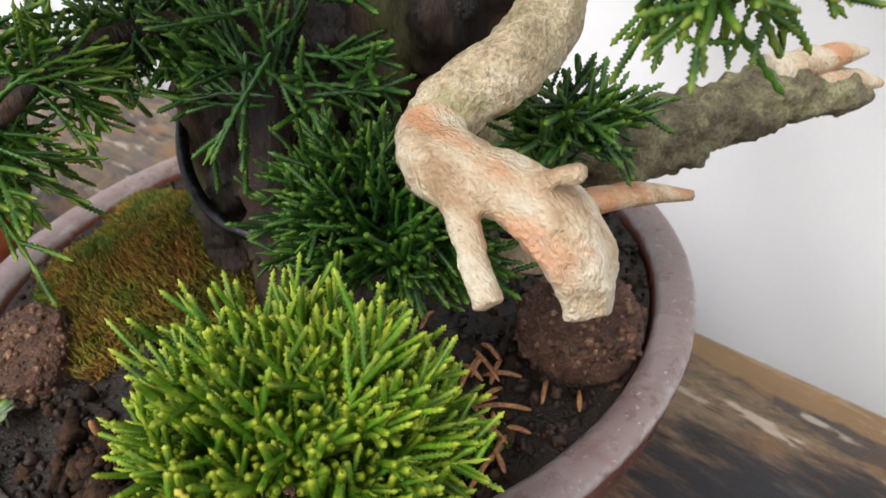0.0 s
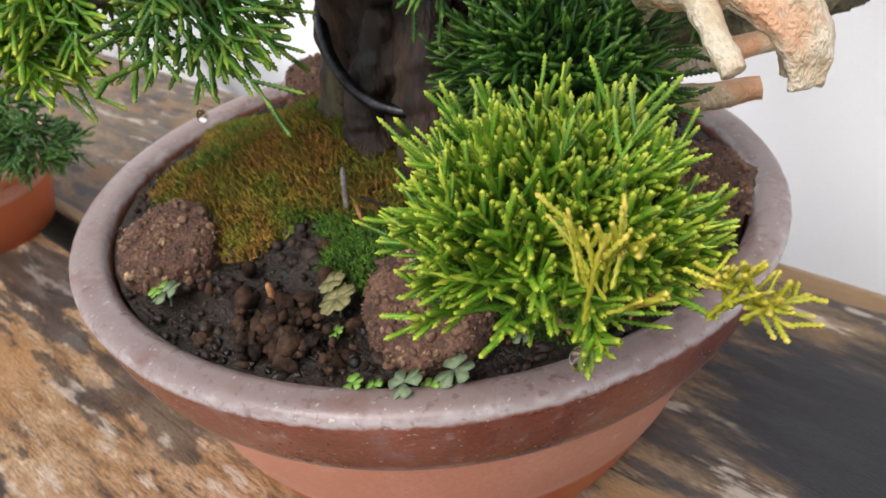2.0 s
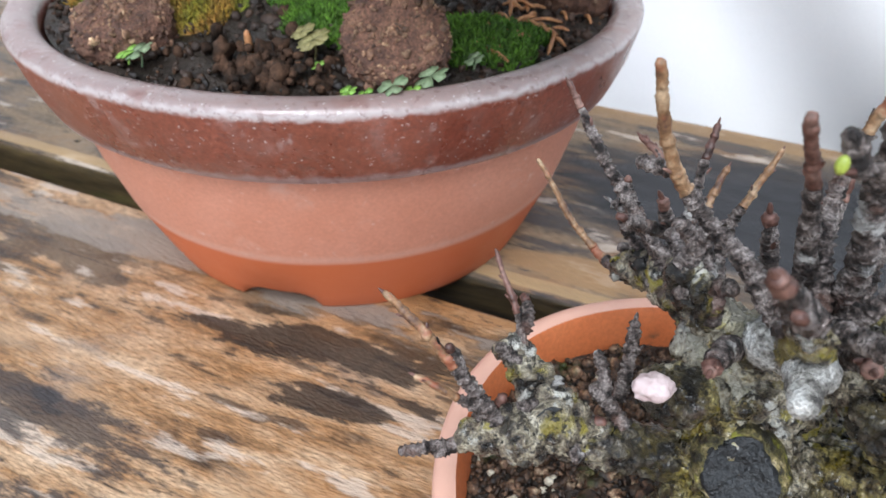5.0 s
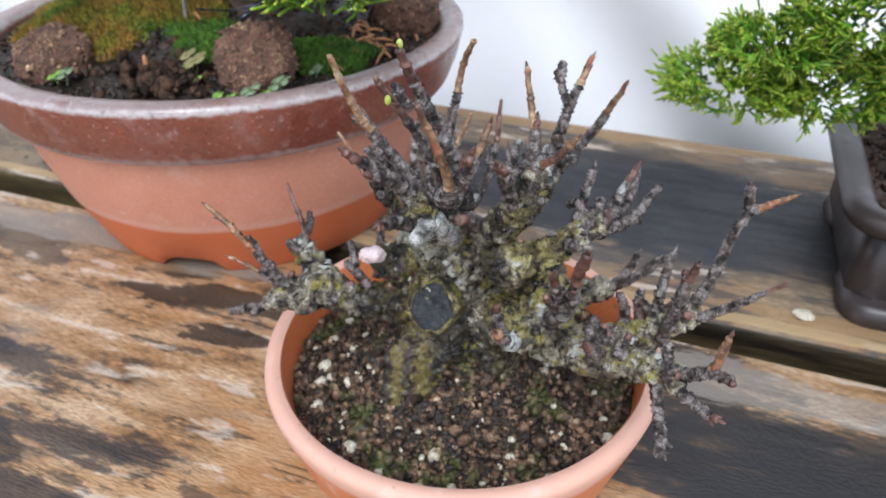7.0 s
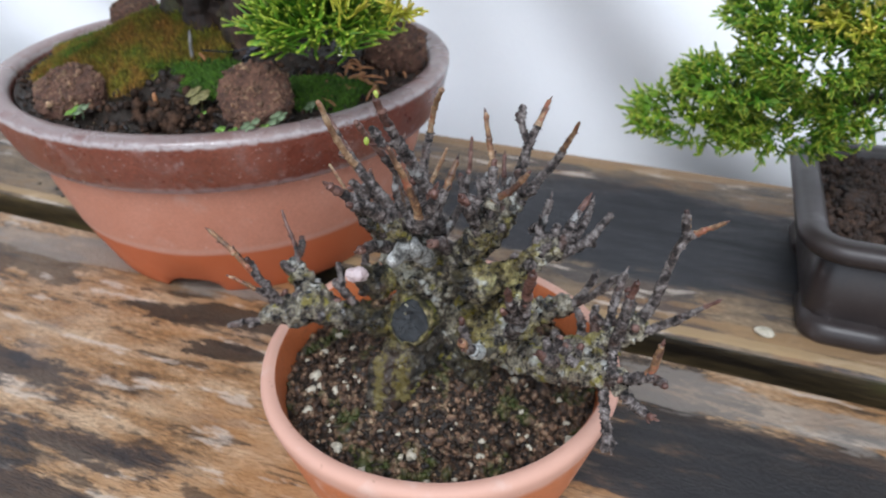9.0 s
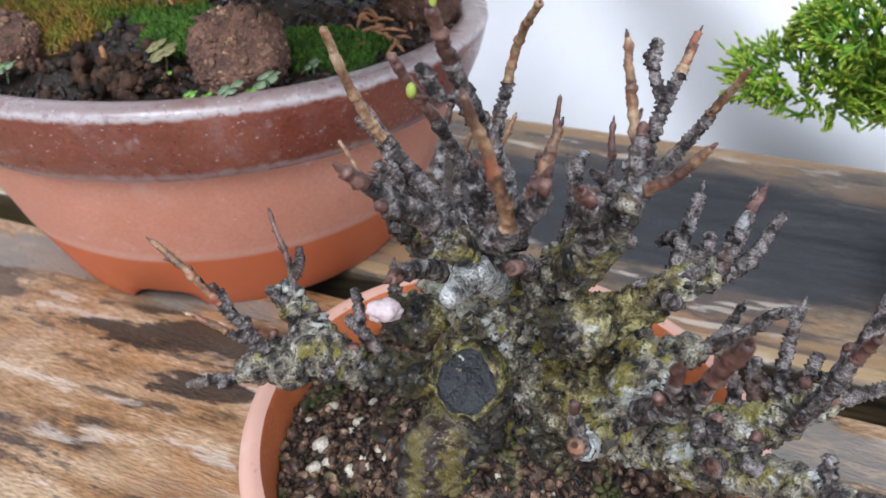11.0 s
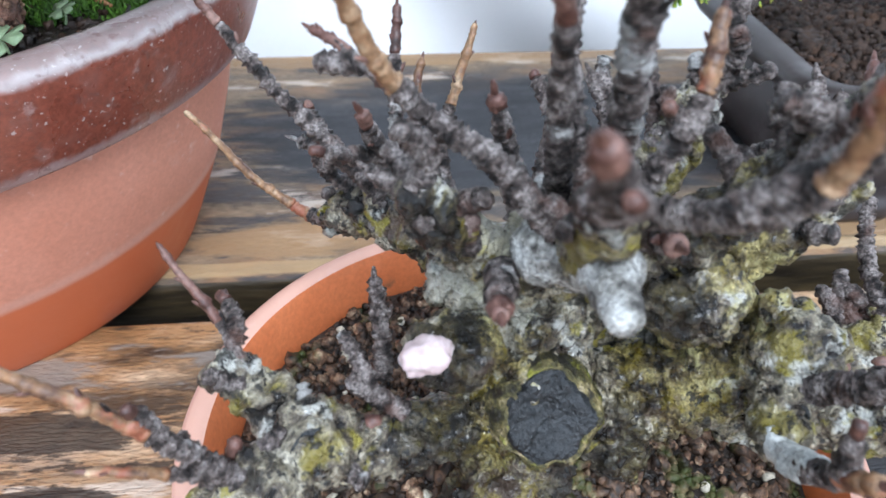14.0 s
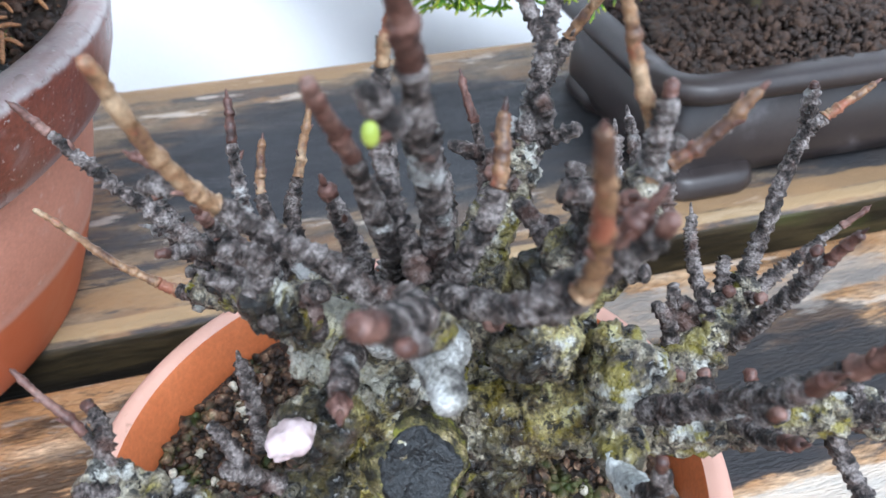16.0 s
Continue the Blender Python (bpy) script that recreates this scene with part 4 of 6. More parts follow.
# deadwood branch with torn stubs
def torn_curl(points, radii, gap, spread, thick, rings=44, n=22):
    """A shell of torn wood rolled round a curve, open towards gap, wider open along its length, with a ragged end."""
    c = bend(points, rings)
    T = np.gradient(c, axis=0)
    T /= np.linalg.norm(T, axis=1)[:, None]
    r = np.interp(np.linspace(0, 1, rings), np.linspace(0, 1, len(radii)), radii)
    V = []
    for i in range(rings):
        U = np.asarray(gap, float) - T[i] * np.dot(gap, T[i])
        U /= np.linalg.norm(U)
        W = np.cross(T[i], U)
        f = i / (rings - 1)
        h = spread[0] + (spread[1] - spread[0]) * f
        a = np.linspace(h, 2 * np.pi - h, n)
        q = r[i] * (1 + 0.05 * np.sin(a * 5 + 1) + 0.03 * np.sin(a * 11 + f * 4))
        rag = 0.0016 * f ** 3 * np.array([noise.noise(Vector((b * 1.6, 3.0, 1.0))) for b in a])
        ring = c[i] + (np.cos(a) * q)[:, None] * U + (np.sin(a) * q)[:, None] * W + rag[:, None] * T[i]
        inner = c[i] + (np.cos(a) * (q - thick))[:, None] * U + (np.sin(a) * (q - thick))[:, None] * W + rag[:, None] * T[i]
        V.append(np.concatenate([ring, inner[::-1]]))
    m = 2 * n
    F = [[i * m + k, i * m + (k + 1) % m, (i + 1) * m + (k + 1) % m, (i + 1) * m + k] for i in range(rings - 1) for k in range(m)]
    for b, rev in ((0, True), ((rings - 1) * m, False)):
        for k in range(n - 1):
            q = [b + k, b + k + 1, b + m - 2 - k, b + m - 1 - k]
            F.append(q[::-1] if rev else q)
    return np.concatenate(V), F


branch = limb([(0.050, 0.020, 0.190), (0.0775, 0.0075, 0.1755), (0.0845, -0.0085, 0.1690), (0.0812, -0.0185, 0.1650), (0.0808, -0.0245, 0.1610), (0.0860, -0.0290, 0.1580)],
              [0.006, 0.0056, 0.0054, 0.0053, 0.0053, 0.0050], 90, 36, 0.13, 300)
mesh_part("dead_branch", *branch, PALE_BARK, juniper, "grey-green lichened branch that ends in deadwood")
jin = join(limb([(0.0808, -0.0235, 0.1628), (0.0836, -0.0270, 0.1605), (0.0905, -0.0288, 0.1598), (0.0985, -0.0280, 0.1600), (0.1030, -0.0270, 0.1575)],
                [0.0050, 0.0054, 0.0055, 0.0042, 0.0030], 60, 28, 0.07, 170),
           torn_curl([(0.0970, -0.0280, 0.1602), (0.1035, -0.0265, 0.1565), (0.1074, -0.0258, 0.1512), (0.1082, -0.0258, 0.1445)], [0.0044, 0.0054, 0.0052, 0.0042], (-0.55, -0.32, -0.45), (0.25, 1.15), 0.0011),
           limb([(0.0900, -0.0300, 0.1592), (0.0945, -0.0335, 0.1572), (0.0988, -0.0360, 0.1532), (0.1032, -0.0382, 0.1488)], [0.0034, 0.0023, 0.0020, 0.0021], 34, 18, 0.06, 220),
           limb([(0.0975, -0.0285, 0.1605), (0.1035, -0.0275, 0.1628), (0.1092, -0.0271, 0.1655)], [0.0026, 0.0014, 0.0012], 24, 12, 0.10, 300))
jin_ob = mesh_part("jin", *jin, DEADWOOD, juniper, "bleached torn deadwood stubs, cream with pink streaks")
rm = jin_ob.modifiers.new("fuse", "REMESH")
rm.mode, rm.voxel_size, rm.use_smooth_shade = "VOXEL", 0.0005, True
grain = bpy.data.textures.new("torn_grain", "CLOUDS")
grain.noise_scale, grain.noise_depth = 0.0026, 5
dm = jin_ob.modifiers.new("torn", "DISPLACE")
dm.texture, dm.strength, dm.texture_coords = grain, 0.0010, "LOCAL"
right = limb([(0.030, 0.015, 0.135), (0.060, 0.022, 0.1335), (0.0770, 0.0330, 0.1345), (0.0865, 0.0510, 0.1365), (0.0960, 0.0660, 0.1385), (0.1050, 0.0780, 0.1365), (0.1094, 0.0844, 0.1346)],
             [0.009, 0.009, 0.0086, 0.0074, 0.0062, 0.0045, 0.001], 110, 40, 0.30, 230, 0.02)
mesh_part("side_branch", *right, MOSSY_BARK, juniper, "thick lichened side branch with splintered end")
spl = join(limb([(0.0930, 0.0650, 0.1430), (0.1020, 0.0760, 0.1455), (0.1075, 0.0815, 0.1460)], [0.0045, 0.003, 0.0006], 24, 12, 0.2, 260),
           limb([(0.0960, 0.0680, 0.1395), (0.1050, 0.0785, 0.1395), (0.1110, 0.0850, 0.1380)], [0.0048, 0.0032, 0.0006], 24, 12, 0.2, 260))
mesh_part("splintered_tip", *spl, DEADWOOD, juniper, "pale splintered wood with orange heart")
low = join(limb([(0.060, -0.004, 0.132), (0.078, 0.004, 0.1335), (0.0920, 0.0140, 0.1370), (0.1008, 0.0212, 0.1362)], [0.0034, 0.0030, 0.0024, 0.0008], 36, 14, 0.12, 260),
           limb([(0.066, -0.012, 0.128), (0.084, -0.004, 0.1290), (0.0960, 0.0010, 0.1320)], [0.0036, 0.0030, 0.0024], 30, 14, 0.16, 240))
mesh_part("dead_stub", *low, DEADWOOD, juniper, "pale forked deadwood stub beneath the branch")

# stems that carry the pads
twig_set("stem", [([(0.020, -0.010, 0.140), (0.050, -0.030, 0.130), (0.085, -0.055, 0.122)], 0.0035, 0.0018),
                  ([(0.010, -0.010, 0.165), (0.012, -0.045, 0.168), (0.012, -0.072, 0.156)], 0.003, 0.0014),
                  ([(0.012, -0.055, 0.166), (-0.004, -0.070, 0.160), (-0.020, -0.080, 0.154)], 0.0018, 0.001),
                  ([(0.015, -0.005, 0.190), (0.060, -0.055, 0.208), (0.097, -0.099, 0.190)], 0.003, 0.0012),
                  ([(0.030, 0.010, 0.195), (0.080, 0.002, 0.200), (0.114, -0.004, 0.186)], 0.003, 0.0012),
                  ([(0.020, 0.012, 0.200), (0.010, -0.030, 0.222), (0.004, -0.072, 0.236)], 0.004, 0.0016),
                  ([(0.020, 0.012, 0.200), (0.015, 0.010, 0.225), (0.000, 0.000, 0.246)], 0.008, 0.003),
                  ([(0.008, -0.004, 0.160), (-0.010, -0.008, 0.162), (-0.034, -0.012, 0.155)], 0.003, 0.0014),
                  ([(0.015, -0.005, 0.135), (0.035, -0.018, 0.140), (0.058, -0.022, 0.142)], 0.003, 0.0016)], juniper, JUNIPER_BARK)
DARK = "juniper foliage with shade put into its dark green"
SPRAY = "drooping green juniper spray with loose cords"
GOLD = "golden yellow young juniper tips"
fan_pad("foliage_pad", (0.0842, -0.0592, 0.1245), (0.0255, 0.0255, 0.0225), 230, NEEDLE, juniper, "bright green tuft of cord-like juniper foliage", (0.013, 0.022), 0.30, low=0.0, sides=7, rings=24, thick=0.00043, side_len=0.42)
fan_pad("foliage_pad", (0.1040, -0.0775, 0.1390), (0.010, 0.007, 0.006), 8, NEEDLE_GOLD, juniper, GOLD, (0.008, 0.013), 0.2)
fan_pad("foliage_pad", (0.1180, -0.0685, 0.1350), (0.009, 0.006, 0.005), 9, NEEDLE_GOLD, juniper, GOLD, (0.008, 0.013), 0.1)
fan_pad("foliage_pad", (0.060, -0.020, 0.138), (0.026, 0.020, 0.018), 170, NEEDLE_SHADE, juniper, DARK, (0.013, 0.023), 0.2, low=-0.6, thick=0.00048, rings=18)
fan_pad("foliage_pad", (0.083, 0.006, 0.152), (0.014, 0.014, 0.009), 40, NEEDLE_SHADE, juniper, DARK, (0.013, 0.021), 0.05, low=-0.7, thick=0.0005, rings=18)
fan_pad("foliage_pad", (0.040, -0.024, 0.163), (0.026, 0.022, 0.014), 34, NEEDLE_SHADE, juniper, DARK, (0.013, 0.023), 0.0, low=-0.9, thick=0.0005, rings=18)
fan_pad("foliage_pad", (0.008, -0.054, 0.165), (0.022, 0.018, 0.016), 36, NEEDLE_HALF_SHADE, juniper, SPRAY, (0.013, 0.023), -0.1, low=-0.9, thick=0.00046, rings=20)
fan_pad("foliage_pad", (0.012, -0.070, 0.154), (0.022, 0.020, 0.010), 40, NEEDLE_HALF_SHADE, juniper, SPRAY, (0.014, 0.024), -0.35, low=-0.95, thick=0.00046, rings=20)
fan_pad("foliage_pad", (-0.018, -0.078, 0.153), (0.024, 0.020, 0.010), 58, NEEDLE, juniper, SPRAY, (0.014, 0.024), -0.35, low=-0.95, thick=0.00046, rings=20)
fan_pad("foliage_pad", (0.097, -0.099, 0.186), (0.011, 0.011, 0.008), 16, NEEDLE, juniper, SPRAY, (0.012, 0.018), -0.5, low=-0.95, thick=0.00046, rings=20)
fan_pad("foliage_pad", (0.114, -0.004, 0.181), (0.014, 0.018, 0.008), 26, NEEDLE_HALF_SHADE, juniper, SPRAY, (0.014, 0.024), -0.5, low=-0.95, thick=0.00046, rings=20)
fan_pad("foliage_pad", (-0.030, -0.012, 0.153), (0.026, 0.020, 0.010), 46, NEEDLE_SHADE, juniper, DARK, (0.014, 0.023), -0.1, low=-0.8, thick=0.0005, rings=16)
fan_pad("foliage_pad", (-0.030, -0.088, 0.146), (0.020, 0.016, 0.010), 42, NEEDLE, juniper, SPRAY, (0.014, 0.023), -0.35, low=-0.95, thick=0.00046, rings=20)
fan_pad("foliage_pad", (0.002, -0.030, 0.164), (0.024, 0.018, 0.010), 60, NEEDLE_SHADE, juniper, DARK, (0.014, 0.023), -0.1, low=-0.8, thick=0.0005, rings=16)
# the crown above, mostly out of view, its pads placed to shade the trunk
for core in ((0.000, -0.072, 0.240), (0.026, -0.080, 0.243), (-0.030, -0.060, 0.238), (0.000, -0.020, 0.250), (0.040, -0.030, 0.250), (-0.045, -0.010, 0.242), (-0.015, 0.040, 0.246)):
    fan_pad("foliage_pad", core, (0.036, 0.032, 0.016), 110, NEEDLE, juniper, "green crown foliage pad, added above to shade the trunk", (0.015, 0.024), 0.1, low=-0.5, sides=4, rings=8, thick=0.0008)
for core in ((0.020, -0.020, 0.212), (0.060, 0.000, 0.222), (0.010, 0.030, 0.215), (0.050, 0.050, 0.215), (-0.030, 0.010, 0.205), (-0.045, -0.030, 0.200), (-0.010, 0.040, 0.190)):
    fan_pad("foliage_pad", core, (0.034, 0.032, 0.014), 60, NEEDLE, juniper, "green crown foliage pad, added above to shade the trunk", (0.015, 0.024), 0.1, low=-0.7, sides=4, rings=10, thick=0.0006)
for at, r in (((0.1022, -0.0797, 0.1238), 0.0017), ((0.0206, -0.0784, 0.1405), 0.0013), ((0.0640, -0.0480, 0.1180), 0.0017)):
    drop(at, r)


# ---- small terracotta pot ----
SX, SY = 0.1514, -0.1215
small_pot = thing("terracotta_pot", "small round orange terracotta pot with pale dusty rim on the plank", "plant pot", (SX, SY, 0))
V, F = lathe([(0.020, 0.004), (0.036, 0.004), (0.037, 0.0), (0.0405, 0.0), (0.0415, 0.002), (0.0470, 0.018), (0.0522, 0.036), (0.0540, 0.0425), (0.0546, 0.0452), (0.0543, 0.0466), (0.0532, 0.0475), (0.0515, 0.0477), (0.0502, 0.0471)],
             (SX, SY, 0), 144, None, 0.0003)
mesh_part("wall", V, F, TERRA, small_pot, "pale dusty terracotta outside")
V, F = lathe([(0.0502, 0.0471), (0.0494, 0.0455), (0.0482, 0.038), (0.0465, 0.028), (0.044, 0.020)], (SX, SY, 0), 144, None, 0.0003)
mesh_part("inner_wall", V, F, INNER, small_pot, "wet orange inner face")


def gravel_height(x, y):
    d2 = (x - SX - 0.001) ** 2 + (y - SY + 0.004) ** 2
    return 0.0362 + 0.0165 * np.exp(-d2 / (2 * 0.0165 ** 2))


X, Y, F = disc_grid(0.0484, 40, 96)
X, Y = X + SX, Y + SY
Z = gravel_height(X, Y) + np.array([0.001 * noise.noise(Vector((a * 300, b * 300, 0))) for a, b in zip(X, Y)])
tagged(mesh_part("potting_grit", np.c_[X, Y, Z], F, SOIL), "dark damp grit filling the small pot", "grit", "", "stuff")
n = 6800
r, a = 0.0475 * np.sqrt(rng.uniform(0.0, 1, n)), rng.uniform(0, 2 * np.pi, n)
gx, gy = SX + r * np.cos(a), SY + r * np.sin(a)
tagged(scatter_grains("gravel", np.c_[gx, gy, gravel_height(gx, gy) + rng.uniform(-0.0003, 0.0009, n)], rng.gamma(2.2, 0.00022, n) + 0.00024, GRAVEL, None), "mixed brown and grey gravel in the small pot", "gravel", "", "stuff")
n = 120
r, a = 0.0465 * np.sqrt(rng.uniform(0.12, 1, n)), rng.uniform(0, 2 * np.pi, n)
gx, gy = SX + r * np.cos(a), SY + r * np.sin(a)
tagged(scatter_grains("pale_grit", np.c_[gx, gy, gravel_height(gx, gy) + rng.uniform(0.0002, 0.0012, n)], rng.gamma(3.0, 0.00018, n) + 0.00025, PALE_STONE, None), "scattered pale grit among the gravel", "grit", "", "stuff")
spots = [(0.112, -0.1245, 0.0014), (0.1956, -0.1347, 0.0017), (0.1168, -0.1420, 0.0016), (0.1152, -0.1360, 0.0019), (0.1350, -0.1600, 0.0017), (0.1560, -0.1660, 0.0019), (0.1690, -0.1640, 0.0013), (0.1790, -0.1590, 0.0018),
         (0.1890, -0.1480, 0.0015), (0.1290, -0.1540, 0.0013), (0.1200, -0.1500, 0.0016), (0.1450, -0.1640, 0.0013), (0.1620, -0.1560, 0.0012), (0.1900, -0.1050, 0.0014), (0.1230, -0.0950, 0.0016), (0.1130, -0.1150, 0.0013), (0.1740, -0.1500, 0.0012)]
for x, y, s in spots:
    V, F = blob((0, 0, 0), (s * 1.15, s, s * 0.8), 2, 0.3, 500 + x * 900)
    ob = mesh_part("pebble", V, F, PALE_STONE)
    ob.location, ob.rotation_euler = (x, y, float(gravel_height(x, y)) + s * 0.45), (0, 0, x * 90)
    tagged(ob, "pale cream pebble lying on the gravel", "pebble", "pale pebbles")

# ---- stubby flowering tree in the small pot ----
quince = thing("stub_bonsai", "leafless stubby bonsai with knobbly lichened trunk and many cut twigs", "bonsai tree", (SX, SY, 0.040))


def gnarl(points, radii, rings, sides, rough, freq):
    """A limb with ring-like bark wrinkles."""
    return limb(points, [q * 0.93 for q in radii], int(rings * 1.5), sides, rough, freq, 0.055)


wood_parts = [
    gnarl([(0.154, -0.120, 0.034), (0.154, -0.122, 0.055), (0.153, -0.122, 0.070), (0.153, -0.122, 0.083)], [0.0105, 0.0092, 0.0088, 0.0062], 40, 28, 0.28, 150),
    gnarl([(0.142, -0.142, 0.036), (0.144, -0.138, 0.048), (0.149, -0.134, 0.060), (0.151, -0.128, 0.072)], [0.0065, 0.0073, 0.0073, 0.0060], 30, 18, 0.25, 160),
    gnarl([(0.164, -0.128, 0.044), (0.163, -0.129, 0.054), (0.159, -0.128, 0.066)], [0.0052, 0.0056, 0.0052], 24, 16, 0.25, 160),
    # left limb with its scars
    gnarl([(0.145, -0.133, 0.066), (0.134, -0.138, 0.067), (0.124, -0.1425, 0.0715), (0.116, -0.1460, 0.0715), (0.1085, -0.148, 0.0690)], [0.0040, 0.0034, 0.0036, 0.0030, 0.0021], 40, 18, 0.28, 240),
    gnarl([(0.121, -0.143, 0.071), (0.1165, -0.138, 0.0765), (0.1110, -0.136, 0.0800)], [0.0031, 0.0027, 0.0017], 24, 14, 0.25, 260),
    # right column and limbs
    gnarl([(0.160, -0.128, 0.062), (0.170, -0.131, 0.066), (0.177, -0.1345, 0.074), (0.179, -0.136, 0.083)], [0.0070, 0.0063, 0.0048, 0.0036], 34, 18, 0.24, 180),
    gnarl([(0.178, -0.137, 0.078), (0.1760, -0.1430, 0.0755), (0.1735, -0.1490, 0.0755)], [0.0036, 0.0030, 0.0022], 26, 14, 0.22, 260),
    gnarl([(0.168, -0.128, 0.064), (0.184, -0.130, 0.063), (0.198, -0.128, 0.067), (0.2095, -0.121, 0.0745)], [0.0063, 0.0044, 0.0037, 0.0025], 40, 18, 0.22, 200),
    gnarl([(0.176, -0.134, 0.064), (0.188, -0.142, 0.070), (0.1995, -0.1475, 0.0760), (0.2080, -0.1520, 0.0790)], [0.0043, 0.0033, 0.0028, 0.0021], 34, 16, 0.24, 240),
    gnarl([(0.165, -0.120, 0.062), (0.178, -0.114, 0.064), (0.188, -0.110, 0.067)], [0.0055, 0.0037, 0.0022], 28, 16, 0.24, 220),
    # back left limb
    gnarl([(0.148, -0.120, 0.076), (0.138, -0.113, 0.080), (0.130, -0.107, 0.080), (0.1225, -0.0995, 0.0735)], [0.0059, 0.0045, 0.0034, 0.0022], 36, 18, 0.24, 200),
    # crown forks
    gnarl([(0.153, -0.124, 0.082), (0.152, -0.134, 0.093), (0.1505, -0.143, 0.101), (0.1490, -0.1495, 0.1085)], [0.0045, 0.0030, 0.0023, 0.0016], 36, 16, 0.22, 260),
    gnarl([(0.152, -0.127, 0.082), (0.142, -0.130, 0.090), (0.137, -0.132, 0.096), (0.1340, -0.1330, 0.1010)], [0.0045, 0.0031, 0.0024, 0.0016], 30, 16, 0.2, 240),
    gnarl([(0.155, -0.125, 0.082), (0.165, -0.134, 0.095), (0.170, -0.1400, 0.107), (0.1728, -0.1430, 0.1150)], [0.0048, 0.0030, 0.0022, 0.0013], 34, 16, 0.2, 240),
    gnarl([(0.156, -0.122, 0.080), (0.166, -0.118, 0.092), (0.172, -0.1155, 0.104)], [0.0048, 0.0033, 0.0020], 30, 16, 0.2, 240),
    gnarl([(0.166, -0.128, 0.080), (0.178, -0.129, 0.090), (0.186, -0.128, 0.0975)], [0.0039, 0.0027, 0.0018], 28, 16, 0.2, 240),
    blob((0.1490, -0.1300, 0.0895), (0.0046, 0.0044, 0.0044), 4, 0.15, 300), blob((0.1440, -0.1255, 0.0825), (0.0072, 0.0062, 0.0058), 4, 0.22, 240), blob((0.1666, -0.1345, 0.0855), (0.0056, 0.0046, 0.0050), 4, 0.18, 240),
    blob((0.1490, -0.1325, 0.0695), (0.0074, 0.0058, 0.0075), 4, 0.18, 260), blob((0.1225, -0.1430, 0.0738), (0.0046, 0.0040, 0.0042), 4, 0.18, 260),
    blob((0.1186, -0.1468, 0.0712), (0.0034, 0.0030, 0.0032), 3, 0.2, 300), blob((0.1790, -0.1390, 0.0795), (0.0048, 0.0042, 0.0046), 3, 0.2, 300), blob((0.1762, -0.1435, 0.0752), (0.0034, 0.0028, 0.0034), 3, 0.2, 300),
    blob((0.1450, -0.1405, 0.0530), (0.0060, 0.0040, 0.0075), 4, 0.28, 240), blob((0.1600, -0.1285, 0.0580), (0.0060, 0.005, 0.006), 4, 0.25, 220),
    blob((0.1385, -0.1360, 0.0800), (0.0052, 0.0040, 0.0036), 4, 0.2, 260), blob((0.1705, -0.1270, 0.0785), (0.0070, 0.0062, 0.0052), 4, 0.2, 240), blob((0.1480, -0.1295, 0.0790), (0.0090, 0.0050, 0.0034), 4, 0.25, 260), blob((0.1720, -0.1290, 0.0660), (0.0060, 0.0050, 0.0042), 4, 0.22, 260)]
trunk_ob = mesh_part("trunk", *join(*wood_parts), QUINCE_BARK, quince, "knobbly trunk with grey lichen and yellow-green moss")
rm = trunk_ob.modifiers.new("fuse", "REMESH")
rm.mode, rm.voxel_size, rm.use_smooth_shade = "VOXEL", 0.00042, True
tex = bpy.data.textures.new("bark_relief", "CLOUDS")
tex.noise_scale, tex.noise_depth = 0.0022, 6
dm = trunk_ob.modifiers.new("bark", "DISPLACE")
dm.texture, dm.strength, dm.texture_coords = tex, 0.0020, "LOCAL"
crease = bpy.data.textures.new("bark_creases", "CLOUDS")
crease.noise_scale, crease.noise_depth, crease.noise_type = 0.0030, 4, "HARD_NOISE"
dm = trunk_ob.modifiers.new("creases", "DISPLACE")
dm.texture, dm.strength, dm.texture_coords = crease, -0.0030, "LOCAL"
V, F = join(gnarl([(0.1520, -0.1310, 0.0885), (0.1520, -0.1380, 0.0940), (0.1515, -0.1460, 0.0985), (0.1510, -0.1520, 0.0990)], [0.0036, 0.0030, 0.0026, 0.0016], 40, 24, 0.22, 260), blob((0.1518, -0.1440, 0.0985), (0.0032, 0.0030, 0.0032), 4, 0.2, 320))
knob = mesh_part("lichened_knob", V, F, KNOB_BARK, quince, "blunt stub crusted with pale grey lichen")
V, F = blob((0.1486, -0.1338, 0.0928), (0.0041, 0.0040, 0.0040), 5, 0.10, 520)
mesh_part("round_burr", V, F, KNOB_BARK, quince, "round burr covered in grey lichen")


def facing_disc(name, at, normal, r, material, label, prof, rough=0.10):
    """A round face that lies on the bark, turned to normal: prof runs from its middle outwards, in shares of r."""
    q = Vector(normal).to_track_quat("Z", "Y").to_matrix()
    V, F = lathe([(a * r, b * r) for a, b in prof], (0, 0, 0), 36)
    V = np.array([Vector(at) + q @ Vector((v[0] * (1 + 0.26 * noise.noise(Vector(v * 330) + Vector(at) * 90) + 0.16 * noise.noise(Vector(v * 1100))), v[1] * 1.1 * (1 + 0.22 * noise.noise(Vector(v * 300))), v[2] + rough * r * noise.noise(Vector(v * 900) + Vector(at) * 300))) for v in V])
    return mesh_part(name, V, F, material, trunk_ob, label)


FACE = [(0.02, -0.12), (0.2, -0.10), (0.4, -0.12), (0.6, -0.08), (0.8, -0.02), (0.98, 0.02), (1.08, -0.3)]
CALLUS = [(0.90, -0.50), (0.93, -0.16), (0.99, 0.00), (1.06, 0.00), (1.15, -0.14), (1.24, -0.40), (1.30, -0.8)]
